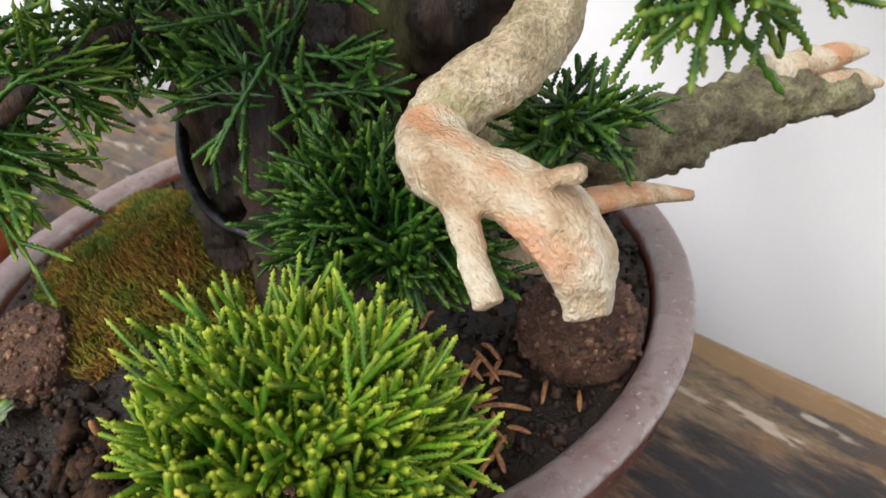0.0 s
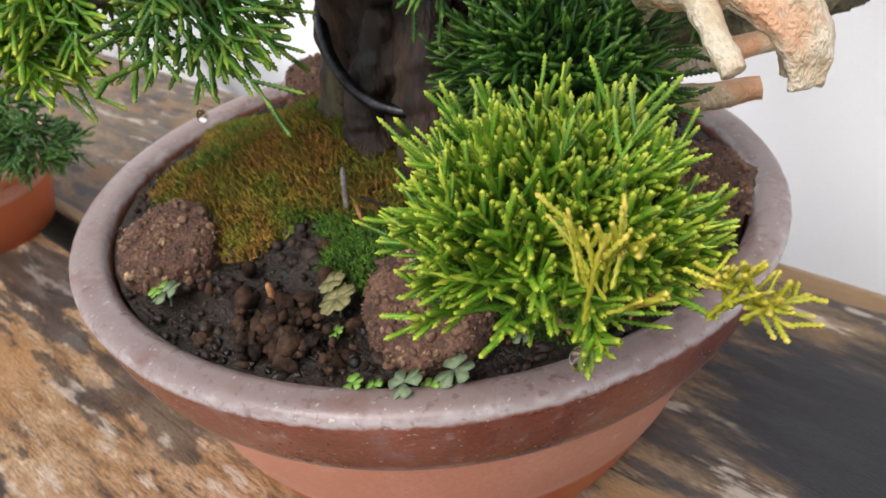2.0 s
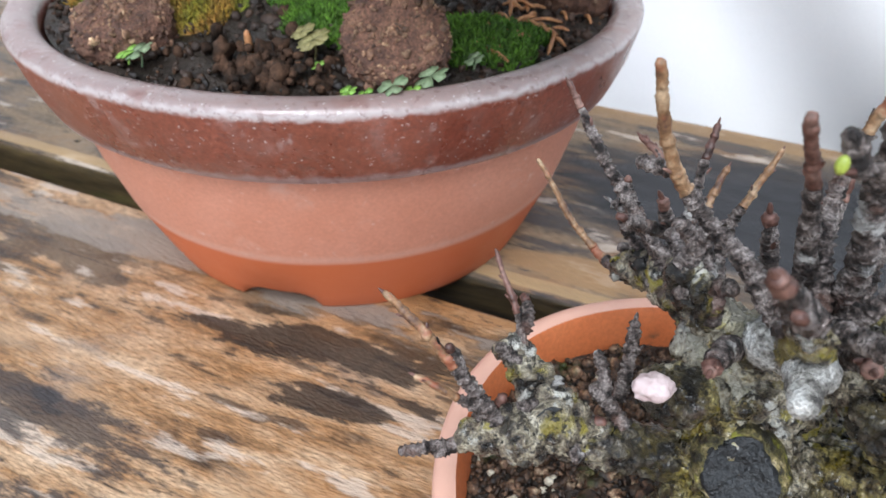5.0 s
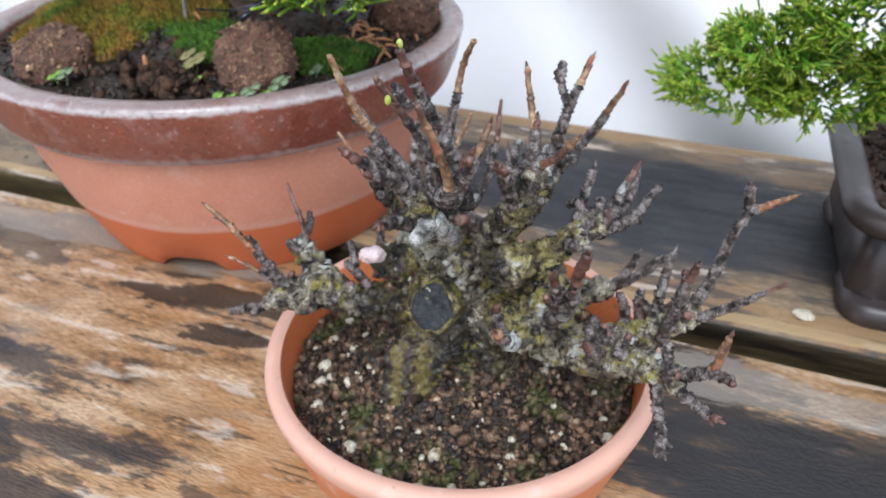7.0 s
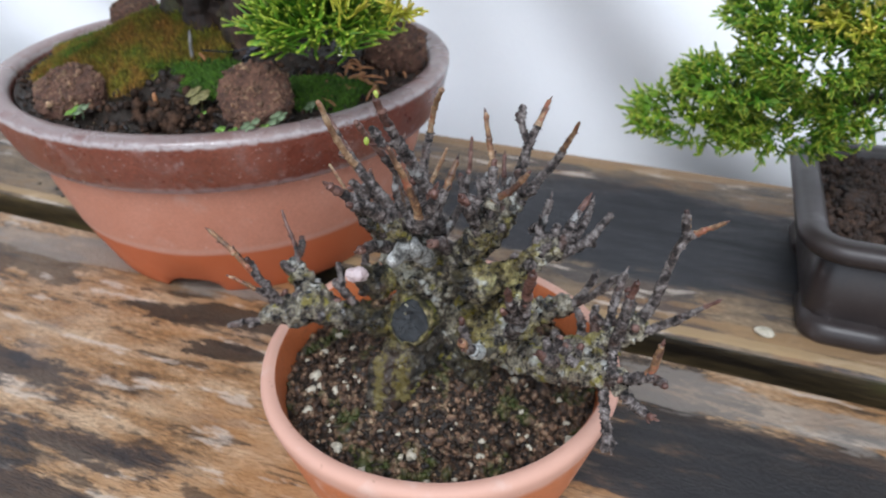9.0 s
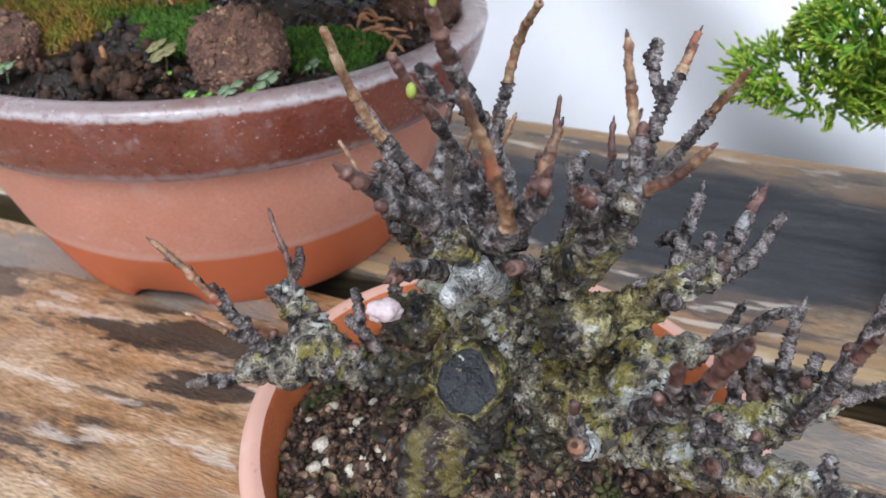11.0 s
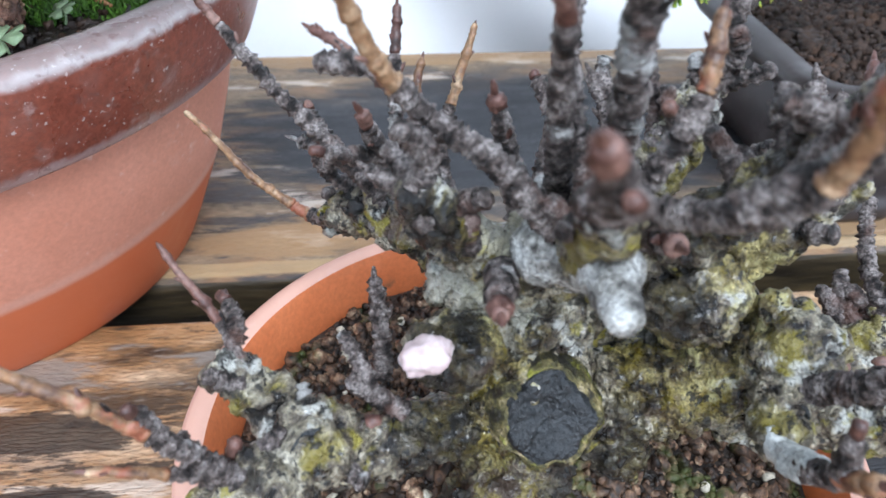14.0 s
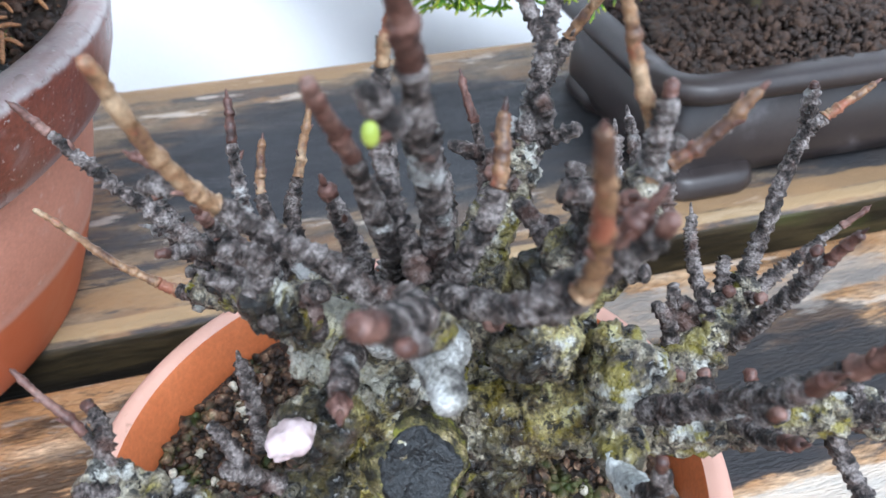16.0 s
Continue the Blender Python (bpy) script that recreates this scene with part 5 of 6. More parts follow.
for at, nrm, r, lip in (((0.1497, -0.1405, 0.0722), (-0.05, -0.85, 0.5), 0.0051, MOSSY_LIP), ((0.1225, -0.1462, 0.0765), (0.25, -0.75, 0.6), 0.0024, QUINCE_BARK), ((0.1186, -0.1495, 0.0728), (-0.1, -0.85, 0.45), 0.0017, QUINCE_BARK),
                        ((0.1798, -0.1418, 0.0812), (0.1, -0.8, 0.6), 0.0021, QUINCE_BARK), ((0.1765, -0.1462, 0.0768), (0.0, -0.85, 0.5), 0.0015, QUINCE_BARK)):
    facing_disc("scar", at, nrm, r, SCAR, "black hollow pruning scar", FACE, 0.22)
    facing_disc("callus", at, nrm, r, lip, "raised bark lip round a scar", CALLUS, 0.30)
V, F = blob((0.1350, -0.1400, 0.0840), (0.0031, 0.0026, 0.0021), 4, 0.34, 430, (-38, -14, 20))
mesh_part("sealed_cut", V, F, PUTTY, trunk_ob, "pinkish white wound paste over a cut")
V, F = limb([(0.1728, -0.1480, 0.0762), (0.1728, -0.1520, 0.0775), (0.1724, -0.1560, 0.0815)], [0.0016, 0.0018, 0.0015], 30, 14, 0.28, 420)
mesh_part("lichen_tuft", V, F, LICHEN, quince, "pale grey lichen on a stub")


def twig(points, radii, young=0.0, material=None, bud=True):
    """A wrinkled twig; its last stretch, the share young, has smooth coloured bark, with small buds along it."""
    c = bend(points, 60)
    radii = [q * 0.6 for q in radii]
    length = float(np.linalg.norm(np.diff(c, axis=0), axis=1).sum())
    rings = max(14, int(length / 0.00032))
    c = bend(points, rings)
    c = c + np.cumsum(rng.normal(0, 0.00004, c.shape), axis=0)
    r = np.interp(np.linspace(0, 1, rings), np.linspace(0, 1, len(radii)), radii)
    s = np.linspace(0, 1, rings)
    old = s <= 1 - young + 1e-6
    rr = r * np.where(old, 0.98 + 0.11 * np.where(np.arange(rings) % 3 == 0, 1.4, -0.7) + rng.uniform(-0.11, 0.13, rings), 1 + rng.uniform(-0.06, 0.07, rings) + 0.22 * np.clip(np.sin(np.arange(rings) * 0.37 + np.cumsum(rng.uniform(0, 0.12, rings)) + rng.uniform(0, 6)) - 0.8, 0, 1) / 0.2 - 0.18)
    rr = rr * np.where(s > 0.8, 1 - 0.30 * young * (s - 0.8) / 0.2, 1.0)
    young = young * (0.6 if material is RED_BARK else 1.0)
    old = s <= 1 - young + 1e-6
    k = max(3, int(old.sum()))

    def tube(a, b, mat, nm, owner):
        cc, q = c[a:b], rr[a:b].copy()
        q[-1] *= 0.55
        V, F, _ = tubes(cc[None], q[None], 9)
        ctr = np.repeat(cc, 9, axis=0)
        V = ctr + (V - ctr) * (1 + rng.uniform(-0.15, 0.15, (len(V), 1)))
        return mesh_part(nm, V, [list(map(int, f)) for f in F] + [list(range(9))[::-1], list(range(len(V) - 9, len(V)))], mat, owner)

    body = tube(0, k, TWIG_BARK, "twig", quince)
    if young > 0 and rings - k > 3:
        tube(k - 1, rings, material or YOUNG_BARK, "young_shoot", body)
    if bud and length > 0.011:
        for f in ([0.97, 0.93, 0.84, 0.72, 0.6] if young else [0.97, 0.8, 0.6]):
            i = min(rings - 1, int(f * rings))
            side = rng.normal(0, 1, 3)
            side /= np.linalg.norm(side)
            if f > 0.9:
                side = (c[-1] - c[-4]) / (np.linalg.norm(c[-1] - c[-4]) + 1e-9)
            axis = (c[i] - c[max(i - 3, 0)]) / (np.linalg.norm(c[i] - c[max(i - 3, 0)]) + 1e-9)
            at = c[i] + side * rr[i] * 0.7
            d = side * 0.6 + axis
            d = d / np.linalg.norm(d) * r[i] * rng.uniform(1.3, 2.2)
            V, F = limb([at - d * 0.3, at + d * 0.3, at + d], [r[i] * 0.34, r[i] * rng.uniform(0.30, 0.42), r[i] * 0.08], 8, 8, 0.35, 1100)
            mesh_part("bud", V, F, RED_BARK if young and f > 0.7 else TWIG_BARK, body)
    return body


TWIGS = (
    ([(0.1140, -0.1470, 0.0740), (0.1090, -0.1478, 0.0810), (0.1035, -0.1486, 0.0885), (0.0965, -0.1494, 0.0952)], (0.0022, 0.0018, 0.0015, 0.0013), 0.55, YOUNG_BARK),
    ([(0.1130, -0.1470, 0.0745), (0.1070, -0.1500, 0.0800), (0.1020, -0.1515, 0.0830)], (0.0016, 0.0012, 0.001), 0.6, YOUNG_BARK),
    ([(0.1175, -0.1390, 0.0760), (0.1135, -0.1345, 0.0815), (0.1057, -0.1282, 0.0920)], (0.0021, 0.0015, 0.0008), 0.6, RED_BARK),
    ([(0.1170, -0.1380, 0.0770), (0.1130, -0.1390, 0.0800), (0.1110, -0.1400, 0.0825)], (0.002, 0.0018, 0.0015), 0, None),
    ([(0.1110, -0.1480, 0.0700), (0.1075, -0.1500, 0.0680), (0.1060, -0.1520, 0.0675)], (0.0024, 0.002, 0.0016), 0, None),
    ([(0.1300, -0.1290, 0.0680), (0.1300, -0.1265, 0.0745), (0.1294, -0.1246, 0.0818)], (0.0024, 0.002, 0.0017), 0, None),
    ([(0.1320, -0.1380, 0.0720), (0.1285, -0.1380, 0.0765), (0.1265, -0.1385, 0.0790)], (0.0024, 0.002, 0.0016), 0, None),
    ([(0.1300, -0.1065, 0.0790), (0.1215, -0.1000, 0.0735), (0.1130, -0.0965, 0.0765), (0.1009, -0.0925, 0.0895)], (0.0030, 0.0024, 0.0014, 0.0011), 0.55, YOUNG_BARK),
    ([(0.1340, -0.1100, 0.0800), (0.1250, -0.1065, 0.0900), (0.1150, -0.1030, 0.1020), (0.1090, -0.1010, 0.1105)], (0.0027, 0.0022, 0.0017, 0.001), 0.3, RED_BARK),
    ([(0.1330, -0.1080, 0.0800), (0.1260, -0.1030, 0.0860), (0.1190, -0.1010, 0.0890)], (0.0024, 0.002, 0.0015), 0, None),
    ([(0.1290, -0.1040, 0.0790), (0.1230, -0.1010, 0.0830), (0.1215, -0.1005, 0.0880)], (0.0022, 0.0019, 0.0014), 0, None),
    ([(0.1370, -0.1110, 0.0830), (0.1340, -0.1090, 0.0960), (0.1346, -0.1029, 0.1087)], (0.0024, 0.0018, 0.0012), 0.35, RED_BARK),
    ([(0.1360, -0.1120, 0.0840), (0.1310, -0.1150, 0.0940), (0.1290, -0.1185, 0.1020)], (0.0024, 0.0021, 0.0018), 0.2, RED_BARK),
    ([(0.1480, -0.1220, 0.0880), (0.1462, -0.1218, 0.0970), (0.1440, -0.1220, 0.1060)], (0.0026, 0.0023, 0.0019), 0.15, RED_BARK),
    ([(0.1410, -0.1120, 0.0830), (0.1394, -0.1047, 0.0884), (0.1420, -0.1000, 0.0960), (0.1450, -0.0965, 0.1044)], (0.0022, 0.0018, 0.0015, 0.001), 0.4, YOUNG_BARK),
    ([(0.1400, -0.1130, 0.0840), (0.1360, -0.1060, 0.0930), (0.1372, -0.1010, 0.1010)], (0.002, 0.0016, 0.0011), 0.4, YOUNG_BARK),
    ([(0.1500, -0.1180, 0.0840), (0.1540, -0.1085, 0.0960), (0.1542, -0.1031, 0.1120)], (0.0022, 0.0016, 0.001), 0.5, RED_BARK),
    ([(0.1380, -0.1315, 0.0940), (0.1340, -0.1310, 0.0980), (0.1290, -0.1290, 0.1010)], (0.0026, 0.0022, 0.0016), 0, None),
    ([(0.1490, -0.1480, 0.1080), (0.1455, -0.1560, 0.1160), (0.1415, -0.1628, 0.1236)], (0.0030, 0.0024, 0.0019), 0.3, RED_BARK),
    ([(0.1490, -0.1350, 0.0960), (0.1414, -0.1343, 0.1048), (0.1349, -0.1308, 0.1090), (0.1298, -0.1322, 0.1160), (0.1262, -0.1365, 0.1300)], (0.003, 0.0024, 0.0020, 0.0018, 0.0015), 0.38, YOUNG_BARK),
    ([(0.1349, -0.1305, 0.1085), (0.1290, -0.1270, 0.1120), (0.1240, -0.1240, 0.1140)], (0.0015, 0.0012, 0.001), 0.7, RED_BARK),
    ([(0.1548, -0.1300, 0.0960), (0.1543, -0.1334, 0.1041), (0.1522, -0.1390, 0.1170), (0.1498, -0.1453, 0.1288), (0.1484, -0.1495, 0.1385)], (0.0030, 0.0027, 0.0024, 0.0022, 0.0018), 0.3, RED_BARK),
    ([(0.1510, -0.1260, 0.0940), (0.1499, -0.1293, 0.1011), (0.1468, -0.1390, 0.1165), (0.1423, -0.1488, 0.1324)], (0.0028, 0.0023, 0.0019, 0.0014), 0.35, RED_BARK),
    ([(0.1530, -0.1440, 0.1050), (0.1590, -0.1540, 0.1120), (0.1601, -0.1586, 0.1200), (0.1565, -0.1635, 0.1340)], (0.0026, 0.0021, 0.0017, 0.0013), 0.5, YOUNG_BARK),
    ([(0.1570, -0.1530, 0.1110), (0.1620, -0.1560, 0.1170), (0.1640, -0.1570, 0.1230)], (0.0026, 0.0023, 0.002), 0.4, RED_BARK),
    ([(0.1520, -0.1350, 0.1000), (0.1500, -0.1280, 0.1130), (0.1515, -0.1270, 0.1250), (0.1562, -0.1334, 0.1344)], (0.0025, 0.0019, 0.0014, 0.0012), 0.45, YOUNG_BARK),
    ([(0.1500, -0.1448, 0.1262), (0.1480, -0.1480, 0.1270), (0.1460, -0.1505, 0.1280)], (0.0010, 0.0008, 0.0007), 0.5, RED_BARK),
    ([(0.1540, -0.1380, 0.1000), (0.1590, -0.1390, 0.1120), (0.1610, -0.1350, 0.1200)], (0.0024, 0.0019, 0.0015), 0.4, YOUNG_BARK),
    ([(0.1718, -0.1425, 0.1105), (0.1730, -0.1432, 0.1165), (0.1708, -0.1400, 0.1260), (0.1690, -0.1385, 0.1340)], (0.0021, 0.0016, 0.0014, 0.0012), 0.75, YOUNG_BARK),
    ([(0.1730, -0.1432, 0.1155), (0.1770, -0.1440, 0.1190), (0.1806, -0.1448, 0.1238)], (0.0017, 0.0015, 0.0013), 0.85, YOUNG_BARK),
    ([(0.1690, -0.1400, 0.1040), (0.1680, -0.1460, 0.1130), (0.1675, -0.1500, 0.1190)], (0.0026, 0.0022, 0.0018), 0.3, RED_BARK),
    ([(0.1700, -0.1170, 0.1000), (0.1734, -0.1138, 0.1188), (0.1751, -0.1071, 0.1271)], (0.0028, 0.002, 0.0013), 0.35, YOUNG_BARK),
    ([(0.1730, -0.1140, 0.1170), (0.1705, -0.1130, 0.1220), (0.1690, -0.1125, 0.1240)], (0.0018, 0.0015, 0.0014), 0.3, RED_BARK),
    ([(0.1715, -0.1160, 0.1000), (0.1775, -0.1060, 0.1060), (0.1815, -0.1060, 0.1140), (0.1852, -0.1096, 0.1220)], (0.0026, 0.002, 0.0016, 0.001), 0.4, YOUNG_BARK),
    ([(0.1650, -0.1190, 0.0920), (0.1660, -0.1120, 0.1000), (0.1646, -0.1060, 0.1090)], (0.0022, 0.0016, 0.0011), 0.5, RED_BARK),
    ([(0.1860, -0.1280, 0.0960), (0.1880, -0.1240, 0.1010), (0.1907, -0.1171, 0.1064)], (0.0026, 0.0021, 0.0015), 0.4, RED_BARK),
    ([(0.1850, -0.1270, 0.0930), (0.1910, -0.1170, 0.0930), (0.1952, -0.1068, 0.0965)], (0.0025, 0.002, 0.0015), 0, None),
    ([(0.1870, -0.1200, 0.0930), (0.1900, -0.1140, 0.0960), (0.1905, -0.1080, 0.1000)], (0.0022, 0.0018, 0.0014), 0, None),
    ([(0.1790, -0.1300, 0.0900), (0.1800, -0.1250, 0.0990), (0.1810, -0.1210, 0.1060)], (0.0024, 0.002, 0.0016), 0, None),
    ([(0.1880, -0.1110, 0.0670), (0.1920, -0.1080, 0.0720), (0.1940, -0.1061, 0.0760)], (0.0021, 0.0018, 0.0015), 0, None),
    ([(0.1885, -0.1105, 0.0665), (0.1950, -0.1090, 0.0720), (0.1983, -0.1084, 0.0770)], (0.0021, 0.0018, 0.0015), 0, None),
    ([(0.2060, -0.1230, 0.0720), (0.2109, -0.1196, 0.0791), (0.2148, -0.1169, 0.0966), (0.2190, -0.1170, 0.1010), (0.2244, -0.1175, 0.1051)], (0.0030, 0.0024, 0.0019, 0.0016, 0.0011), 0.3, YOUNG_BARK),
    ([(0.2148, -0.1169, 0.0960), (0.2152, -0.1160, 0.1000), (0.2151, -0.1155, 0.1034)], (0.0016, 0.0014, 0.0011), 0.3, YOUNG_BARK),
    ([(0.2000, -0.1270, 0.0690), (0.2129, -0.1216, 0.0741), (0.2200, -0.1215, 0.0800), (0.2262, -0.1225, 0.0859)], (0.0026, 0.0021, 0.0014, 0.0009), 0.3, RED_BARK),
    ([(0.2030, -0.1290, 0.0700), (0.2050, -0.1350, 0.0860), (0.2065, -0.1398, 0.0985)], (0.0026, 0.0021, 0.0015), 0.4, RED_BARK),
    ([(0.2000, -0.1300, 0.0690), (0.2010, -0.1180, 0.0770), (0.2020, -0.1130, 0.0830)], (0.0024, 0.002, 0.0016), 0, None),
    ([(0.2060, -0.1500, 0.0780), (0.2125, -0.1515, 0.0820), (0.2143, -0.1516, 0.0913)], (0.0024, 0.002, 0.0016), 0.5, YOUNG_BARK),
    ([(0.2050, -0.1505, 0.0770), (0.2120, -0.1560, 0.0760), (0.2155, -0.1590, 0.0770)], (0.0024, 0.002, 0.0015), 0.2, RED_BARK),
    ([(0.2030, -0.1490, 0.0750), (0.2060, -0.1560, 0.0680), (0.2080, -0.1590, 0.0640)], (0.0024, 0.002, 0.0015), 0, None),
    ([(0.1920, -0.1440, 0.0730), (0.1900, -0.1520, 0.0810), (0.1890, -0.1570, 0.0870)], (0.0024, 0.002, 0.0016), 0.4, RED_BARK),
    ([(0.1790, -0.1440, 0.0790), (0.1835, -0.1540, 0.0920), (0.1880, -0.1650, 0.1125)], (0.0028, 0.0024, 0.002), 0.35, RED_BARK),
    ([(0.1825, -0.1530, 0.0910), (0.1822, -0.1590, 0.0990), (0.1822, -0.1630, 0.1060)], (0.002, 0.0018, 0.0015), 0.4, RED_BARK),
    ([(0.1725, -0.1545, 0.0800), (0.1722, -0.1585, 0.0845), (0.1720, -0.1620, 0.0890)], (0.0024, 0.0021, 0.0020), 0.5, YOUNG_BARK),
    ([(0.1560, -0.1260, 0.0860), (0.1590, -0.1360, 0.0960), (0.1580, -0.1440, 0.1010)], (0.003, 0.0026, 0.0022), 0.2, RED_BARK),
    ([(0.1600, -0.1200, 0.0860), (0.1610, -0.1130, 0.0960), (0.1590, -0.1090, 0.1020)], (0.0024, 0.002, 0.0016), 0, None),
    ([(0.1440, -0.1340, 0.0900), (0.1420, -0.1430, 0.0960), (0.1410, -0.1490, 0.0980)], (0.0028, 0.0024, 0.002), 0.3, RED_BARK),
)
for pts, radii, young, material in TWIGS:
    twig(pts, radii, young, material)
for p in ((0.1457, -0.1508, 0.1286), (0.1482, -0.1500, 0.1393)):
    V, F = blob(p, (0.0006, 0.0006, 0.0010), 3, 0.12, 500)
    mesh_part("leaf_bud", V, F, BUD, quince, "yellow-green opening leaf bud")
# short spurs along the main limbs
for p0, p1, cnt in (((0.151, -0.136, 0.095), (0.1495, -0.148, 0.107), 5), ((0.165, -0.134, 0.095), (0.1728, -0.143, 0.115), 9), ((0.166, -0.118, 0.092), (0.172, -0.1155, 0.104), 8), ((0.138, -0.113, 0.080), (0.124, -0.101, 0.074), 9),
                    ((0.184, -0.130, 0.064), (0.208, -0.122, 0.073), 10), ((0.188, -0.142, 0.070), (0.207, -0.152, 0.078), 9), ((0.142, -0.130, 0.090), (0.134, -0.133, 0.101), 6), ((0.178, -0.129, 0.090), (0.186, -0.128, 0.097), 6),
                    ((0.124, -0.142, 0.071), (0.112, -0.147, 0.071), 8)):
    for k in range(cnt):
        f = (k + rng.uniform(0.1, 0.9)) / cnt
        b = np.array(p0) + (np.array(p1) - np.array(p0)) * f
        d = np.array([rng.normal(0, 0.7), rng.normal(0, 0.7), rng.uniform(0.4, 1.2)])
        d = d / np.linalg.norm(d) * rng.uniform(0.005, 0.0095)
        twig([b, b + d * 0.5 + rng.normal(0, 0.0006, 3), b + d], (0.0024, 0.0021, 0.0017), 0.25 if k % 3 == 0 else 0, RED_BARK)
for pts, radii, young, material in TWIGS[::2]:
    b = np.array(pts[1])
    d = np.array(pts[-1]) - np.array(pts[0])
    d = d / np.linalg.norm(d) + rng.normal(0, 0.55, 3)
    d = d / np.linalg.norm(d) * rng.uniform(0.005, 0.010)
    twig([b, b + d * 0.55 + rng.normal(0, 0.0005, 3), b + d], (0.0021, 0.0018, 0.0014), 0.3 if young else 0, RED_BARK)


# ---- dark rectangular pot with a juniper ----
def rounded_frame(x0, x1, y0, y1, profile, seg=10, corner=0.012):
    """Rings of a rounded rectangle, each grown by profile's offset at its height: vertices and faces."""
    ring = []
    for cx, cy, a0 in ((x1, y1, 0), (x0, y1, 90), (x0, y0, 180), (x1, y0, 270)):
        sx, sy = (1 if cx == x1 else -1), (1 if cy == y1 else -1)
        for a in np.linspace(a0, a0 + 90, seg):
            ring.append((cx - sx * corner, cy - sy * corner, math.cos(radians(a)), math.sin(radians(a))))
    V, F, n = [], [], len(ring)
    for off, z in profile:
        for bx, by, c, s in ring:
            V.append((bx + c * (corner + off), by + s * (corner + off), z))
    k = np.arange(n)
    for i in range(len(profile) - 1):
        F.append(np.c_[i * n + k, i * n + (k + 1) % n, (i + 1) * n + (k + 1) % n, (i + 1) * n + k])
    return np.array(V), np.concatenate(F)


PX0, PX1, PY0, PY1 = 0.2660, 0.430, -0.0075, 0.092
dark_pot = thing("rectangular_pot", "dark brown glazed rectangular bonsai pot on the far plank", "plant pot", (0.35, 0.035, 0))
V, F = rounded_frame(PX0, PX1, PY0, PY1, [(-0.020, 0.004), (-0.006, 0.004), (-0.004, 0.004), (-0.003, 0.010), (-0.003, 0.038), (-0.006, 0.039)])
mesh_part("wall", V, F, DARK_POT, dark_pot)
V, F = rounded_frame(PX0, PX1, PY0, PY1, [(-0.006, 0.0375), (0.000, 0.0375), (0.0050, 0.0390), (0.0072, 0.0420), (0.0065, 0.0455), (0.004, 0.0470), (-0.002, 0.0470), (-0.0045, 0.0455), (-0.0050, 0.036)])
mesh_part("rim", V, F, DARK_POT, dark_pot, "thick rolled rim with a grey sheen")
for fx in (PX0 + 0.008, PX1 - 0.036):
    for fy in (PY0 + 0.001, PY1 - 0.033):
        V, F = rounded_frame(fx - 0.005, fx + 0.032, fy - 0.005, fy + 0.030, [(-0.012, 0.0), (0.0, 0.0), (0.0012, 0.0025), (0.0, 0.0065), (-0.002, 0.009), (-0.012, 0.009)], 8, 0.010)
        mesh_part("foot", V, F, DARK_POT, dark_pot)
n = 6500
gx, gy = rng.uniform(PX0 + 0.002, PX1 - 0.002, n), rng.uniform(PY0 + 0.002, PY1 - 0.002, n)
mulch_z = 0.0405 + 0.010 * np.exp(-((gx - 0.335) ** 2 + (gy - 0.035) ** 2) / (2 * 0.03 ** 2))
V, F = rounded_frame(PX0, PX1, PY0, PY1, [(-0.0045, 0.0385), (-0.020, 0.0395), (-0.035, 0.042), (-0.0497, 0.045)])
bed = mesh_part("mulch_bed", V, F, BARK_SOIL)
tagged(bed, "brown crumbly soil filling the rectangular pot", "soil", "", "stuff")
tagged(scatter_grains("mulch", np.c_[gx, gy, mulch_z + 0.001], rng.gamma(2.4, 0.00030, n) + 0.0003, BARK_SOIL, None, "", 1), "brown crumbly soil pieces in the rectangular pot", "soil", "", "stuff")
juniper_two = thing("juniper_bonsai", "bright green juniper bonsai with yellow tips in a dark pot", "bonsai tree", (0.330, 0.040, 0.050))
mesh_part("trunk", *limb([(0.330, 0.040, 0.044), (0.326, 0.038, 0.075), (0.322, 0.036, 0.110), (0.327, 0.040, 0.150), (0.335, 0.045, 0.190)], [0.0125, 0.0105, 0.0095, 0.008, 0.005], 50, 24, 0.16, 120), JUNIPER_BARK, juniper_two, "dark rough trunk")
twig_set("stem", [([(0.324, 0.037, 0.095), (0.285, 0.030, 0.092), (0.225, 0.022, 0.086)], 0.0035, 0.0014),
                  ([(0.323, 0.036, 0.120), (0.295, 0.024, 0.122), (0.262, 0.012, 0.118)], 0.003, 0.0014)], juniper_two, JUNIPER_BARK)
for core, reach, cnt in (((0.212, 0.020, 0.080), (0.030, 0.024, 0.014), 170), ((0.244, 0.024, 0.080), (0.030, 0.026, 0.015), 190), ((0.238, 0.022, 0.122), (0.026, 0.020, 0.012), 120), ((0.270, 0.016, 0.136), (0.030, 0.022, 0.012), 140), ((0.274, 0.018, 0.092), (0.024, 0.024, 0.012), 130),
                         ((0.225, 0.014, 0.098), (0.026, 0.022, 0.011), 130), ((0.250, 0.012, 0.112), (0.030, 0.024, 0.014), 170), ((0.284, 0.006, 0.120), (0.028, 0.024, 0.014), 150)):
    fan_pad("foliage_pad", core, reach, int(cnt * 1.4), NEEDLE_YELLOW, juniper_two, "bright green cord foliage with yellow tips", (0.008, 0.013), 0.25, low=-0.7, thick=0.00046, sides=4, rings=8)
fan_pad("foliage_pad", (0.268, 0.006, 0.126), (0.026, 0.018, 0.008), 36, NEEDLE_GOLD, juniper_two, "golden yellow young juniper tips", (0.008, 0.013), 0.3, thick=0.0005)

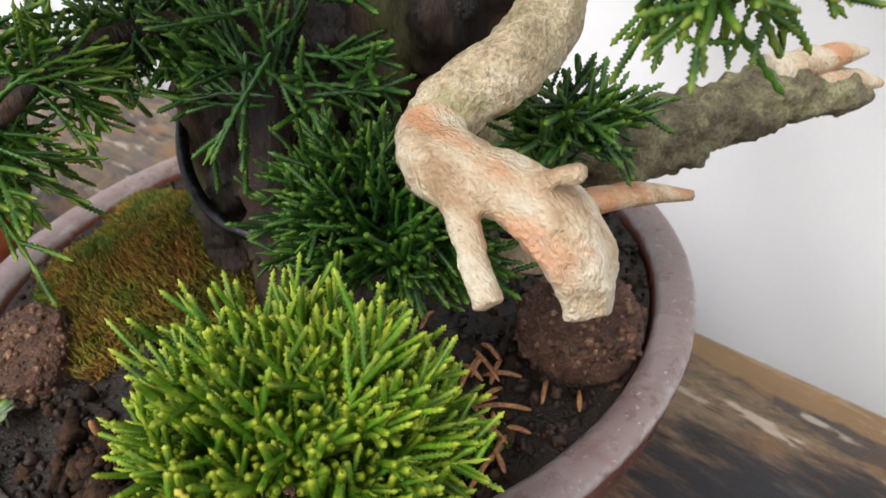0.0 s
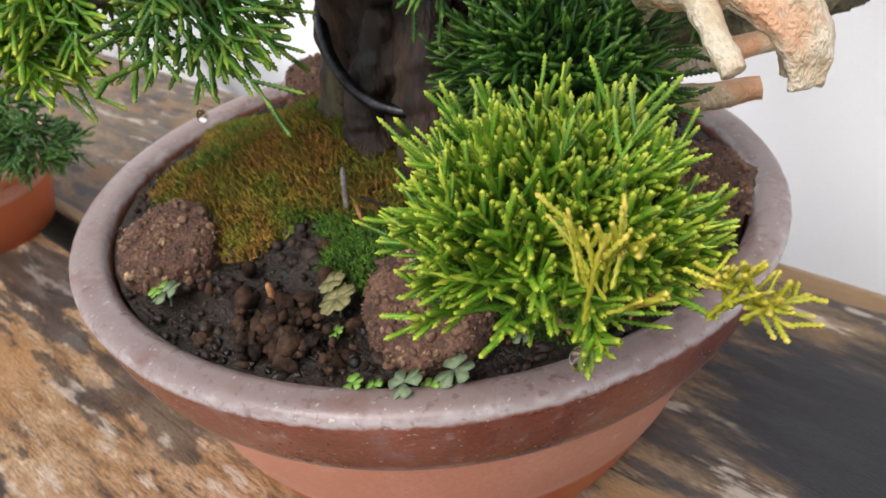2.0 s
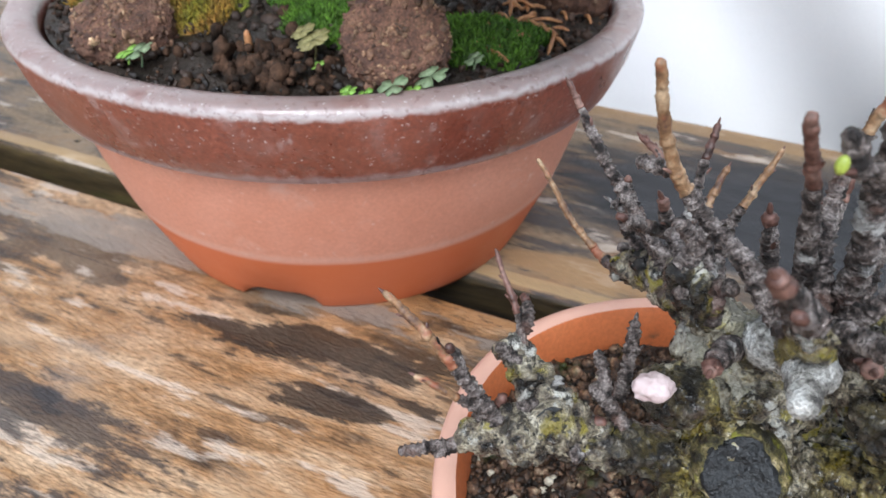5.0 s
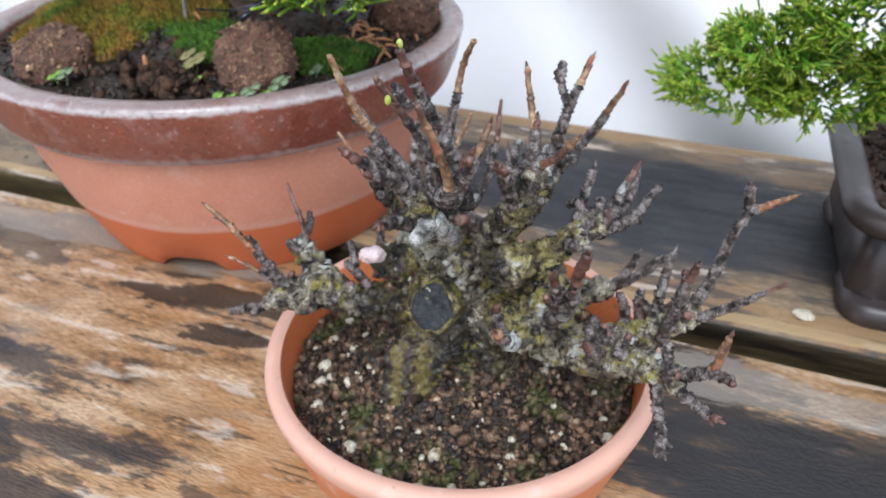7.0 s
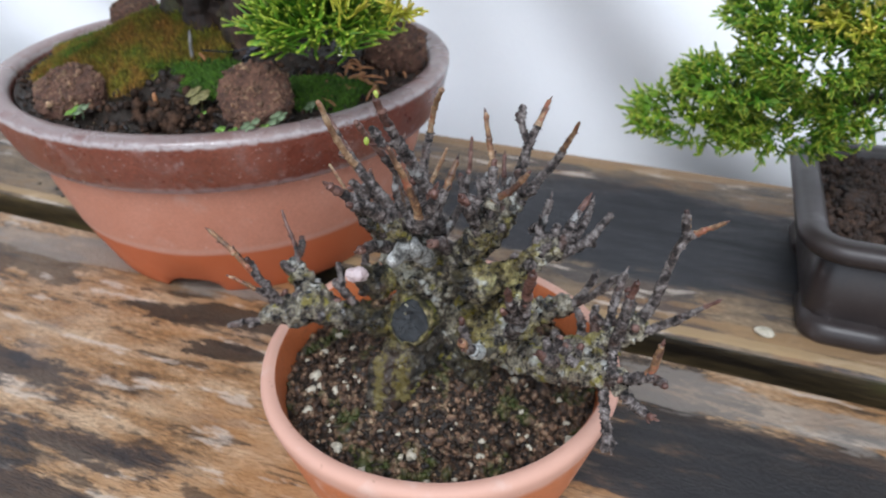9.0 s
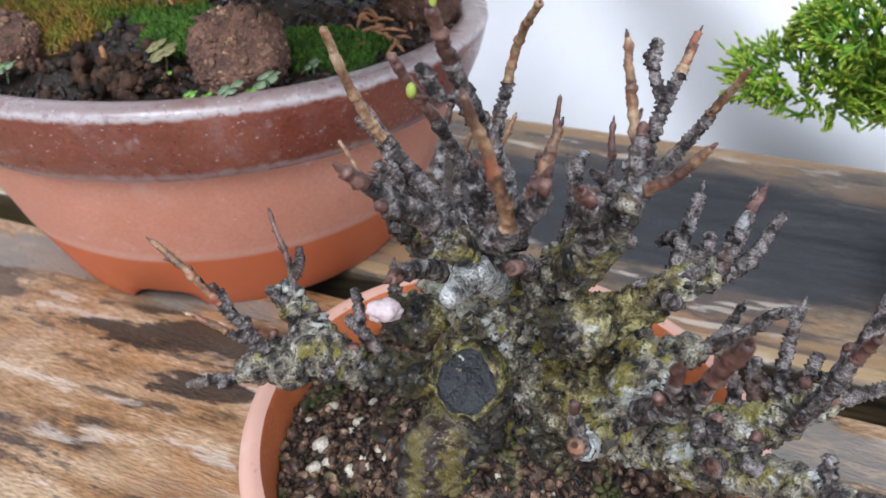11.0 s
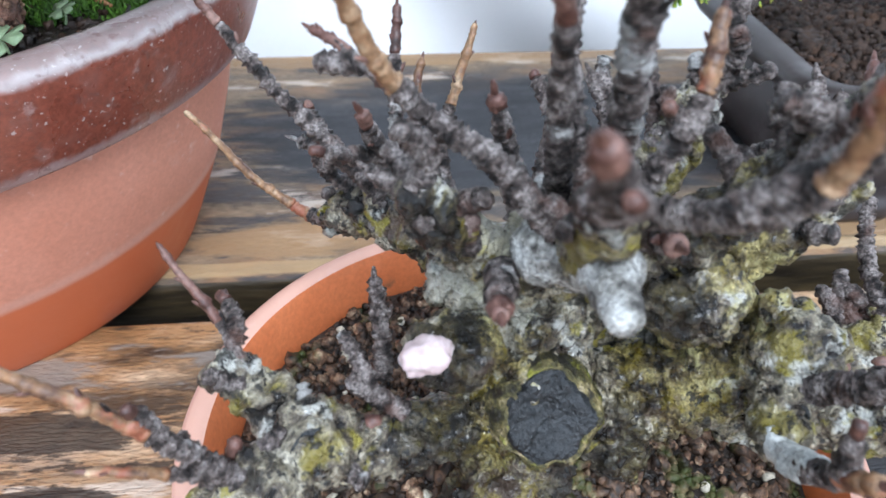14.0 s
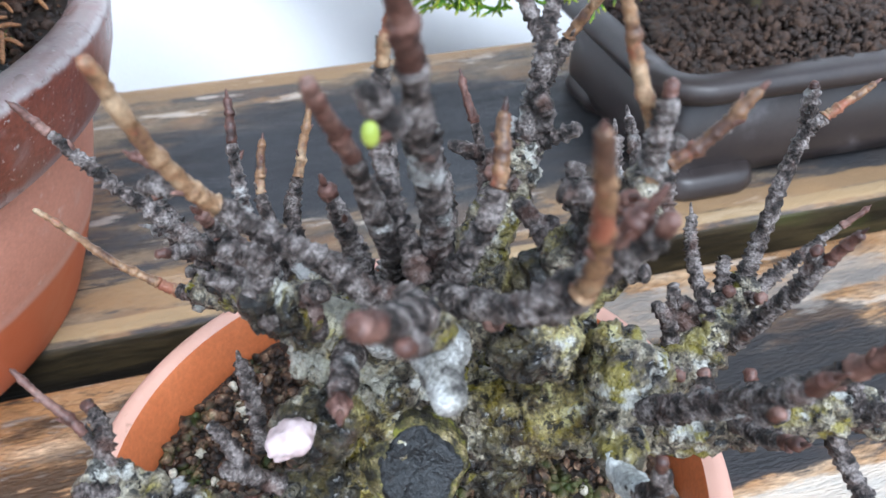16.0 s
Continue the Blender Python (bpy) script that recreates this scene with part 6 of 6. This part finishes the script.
# ---- neighbour in a terracotta pot at the bench's other end ----
LX, LY = -0.284, -0.060
left_pot = thing("terracotta_pot", "small terracotta pot with a pale tan rim on the plank", "plant pot", (LX, LY, 0))
V, F = lathe([(0.020, 0.003), (0.034, 0.003), (0.035, 0.0), (0.038, 0.0), (0.0430, 0.018), (0.0475, 0.0362)], (LX, LY, 0), 96, None, 0.0002)
mesh_part("wall", V, F, BODY, left_pot)
V, F = lathe([(0.0465, 0.0360), (0.0510, 0.0365), (0.0525, 0.046), (0.0515, 0.0480), (0.0485, 0.0480), (0.0470, 0.046), (0.0455, 0.030)], (LX, LY, 0), 96, None, 0.0002)
mesh_part("rim", V, F, TERRA, left_pot, "pale tan rolled rim")
X, Y, F = disc_grid(0.046, 16, 64)
tagged(mesh_part("potting_soil", np.c_[X + LX, Y + LY, 0.041 + 0.004 * np.exp(-(X ** 2 + Y ** 2) / 0.0006)], F, SOIL), "dark soil filling the neighbouring pot", "soil", "", "stuff")
juniper_three = thing("juniper_bonsai", "small juniper with drooping green foliage in a terracotta pot", "bonsai tree", (LX, LY, 0.043))
mesh_part("trunk", *limb([(LX, LY, 0.040), (LX + 0.006, LY, 0.065), (LX + 0.02, LY + 0.002, 0.088)], [0.006, 0.005, 0.003], 24, 14, 0.15, 160), JUNIPER_BARK, juniper_three)
twig_set("stem", [([(LX + 0.016, LY + 0.002, 0.085), (LX + 0.06, LY + 0.004, 0.094), (LX + 0.105, LY + 0.006, 0.084)], 0.002, 0.001)], juniper_three, JUNIPER_BARK)
for core, reach, cnt in (((-0.158, -0.056, 0.080), (0.022, 0.020, 0.012), 90), ((-0.188, -0.058, 0.088), (0.024, 0.022, 0.012), 100)):
    fan_pad("foliage_pad", core, reach, cnt, NEEDLE_SHADE, juniper_three, "drooping green cord foliage", (0.011, 0.018), -0.3, low=-0.9, thick=0.0005, rings=10)

# ---- litter on the planks ----
V, F = blob((0, 0, 0), (0.0042, 0.0030, 0.0016), 3, 0.25, 300)
ob = mesh_part("bark_scrap", V, F, PALE_STONE)
ob.location = (0.256, -0.013, 0.0013)
tagged(ob, "small tan scrap of bark lying on the plank", "bark scrap")
for k in range(16):
    x, y = rng.normal(-0.115, 0.016), rng.normal(-0.008, 0.007)
    if y < -0.022:
        continue
    s = rng.uniform(0.0006, 0.0017)
    V, F = blob((0, 0, 0), (s * 1.6, s, s * 0.5), 2, 0.3, 600)
    ob = mesh_part("soil_crumb", V, F, SOIL)
    ob.location, ob.rotation_euler = (x, y, s * 0.35), (0, 0, k)
    tagged(ob, "dark wet soil crumb dropped on the plank", "soil crumb", "crumbs on the plank")
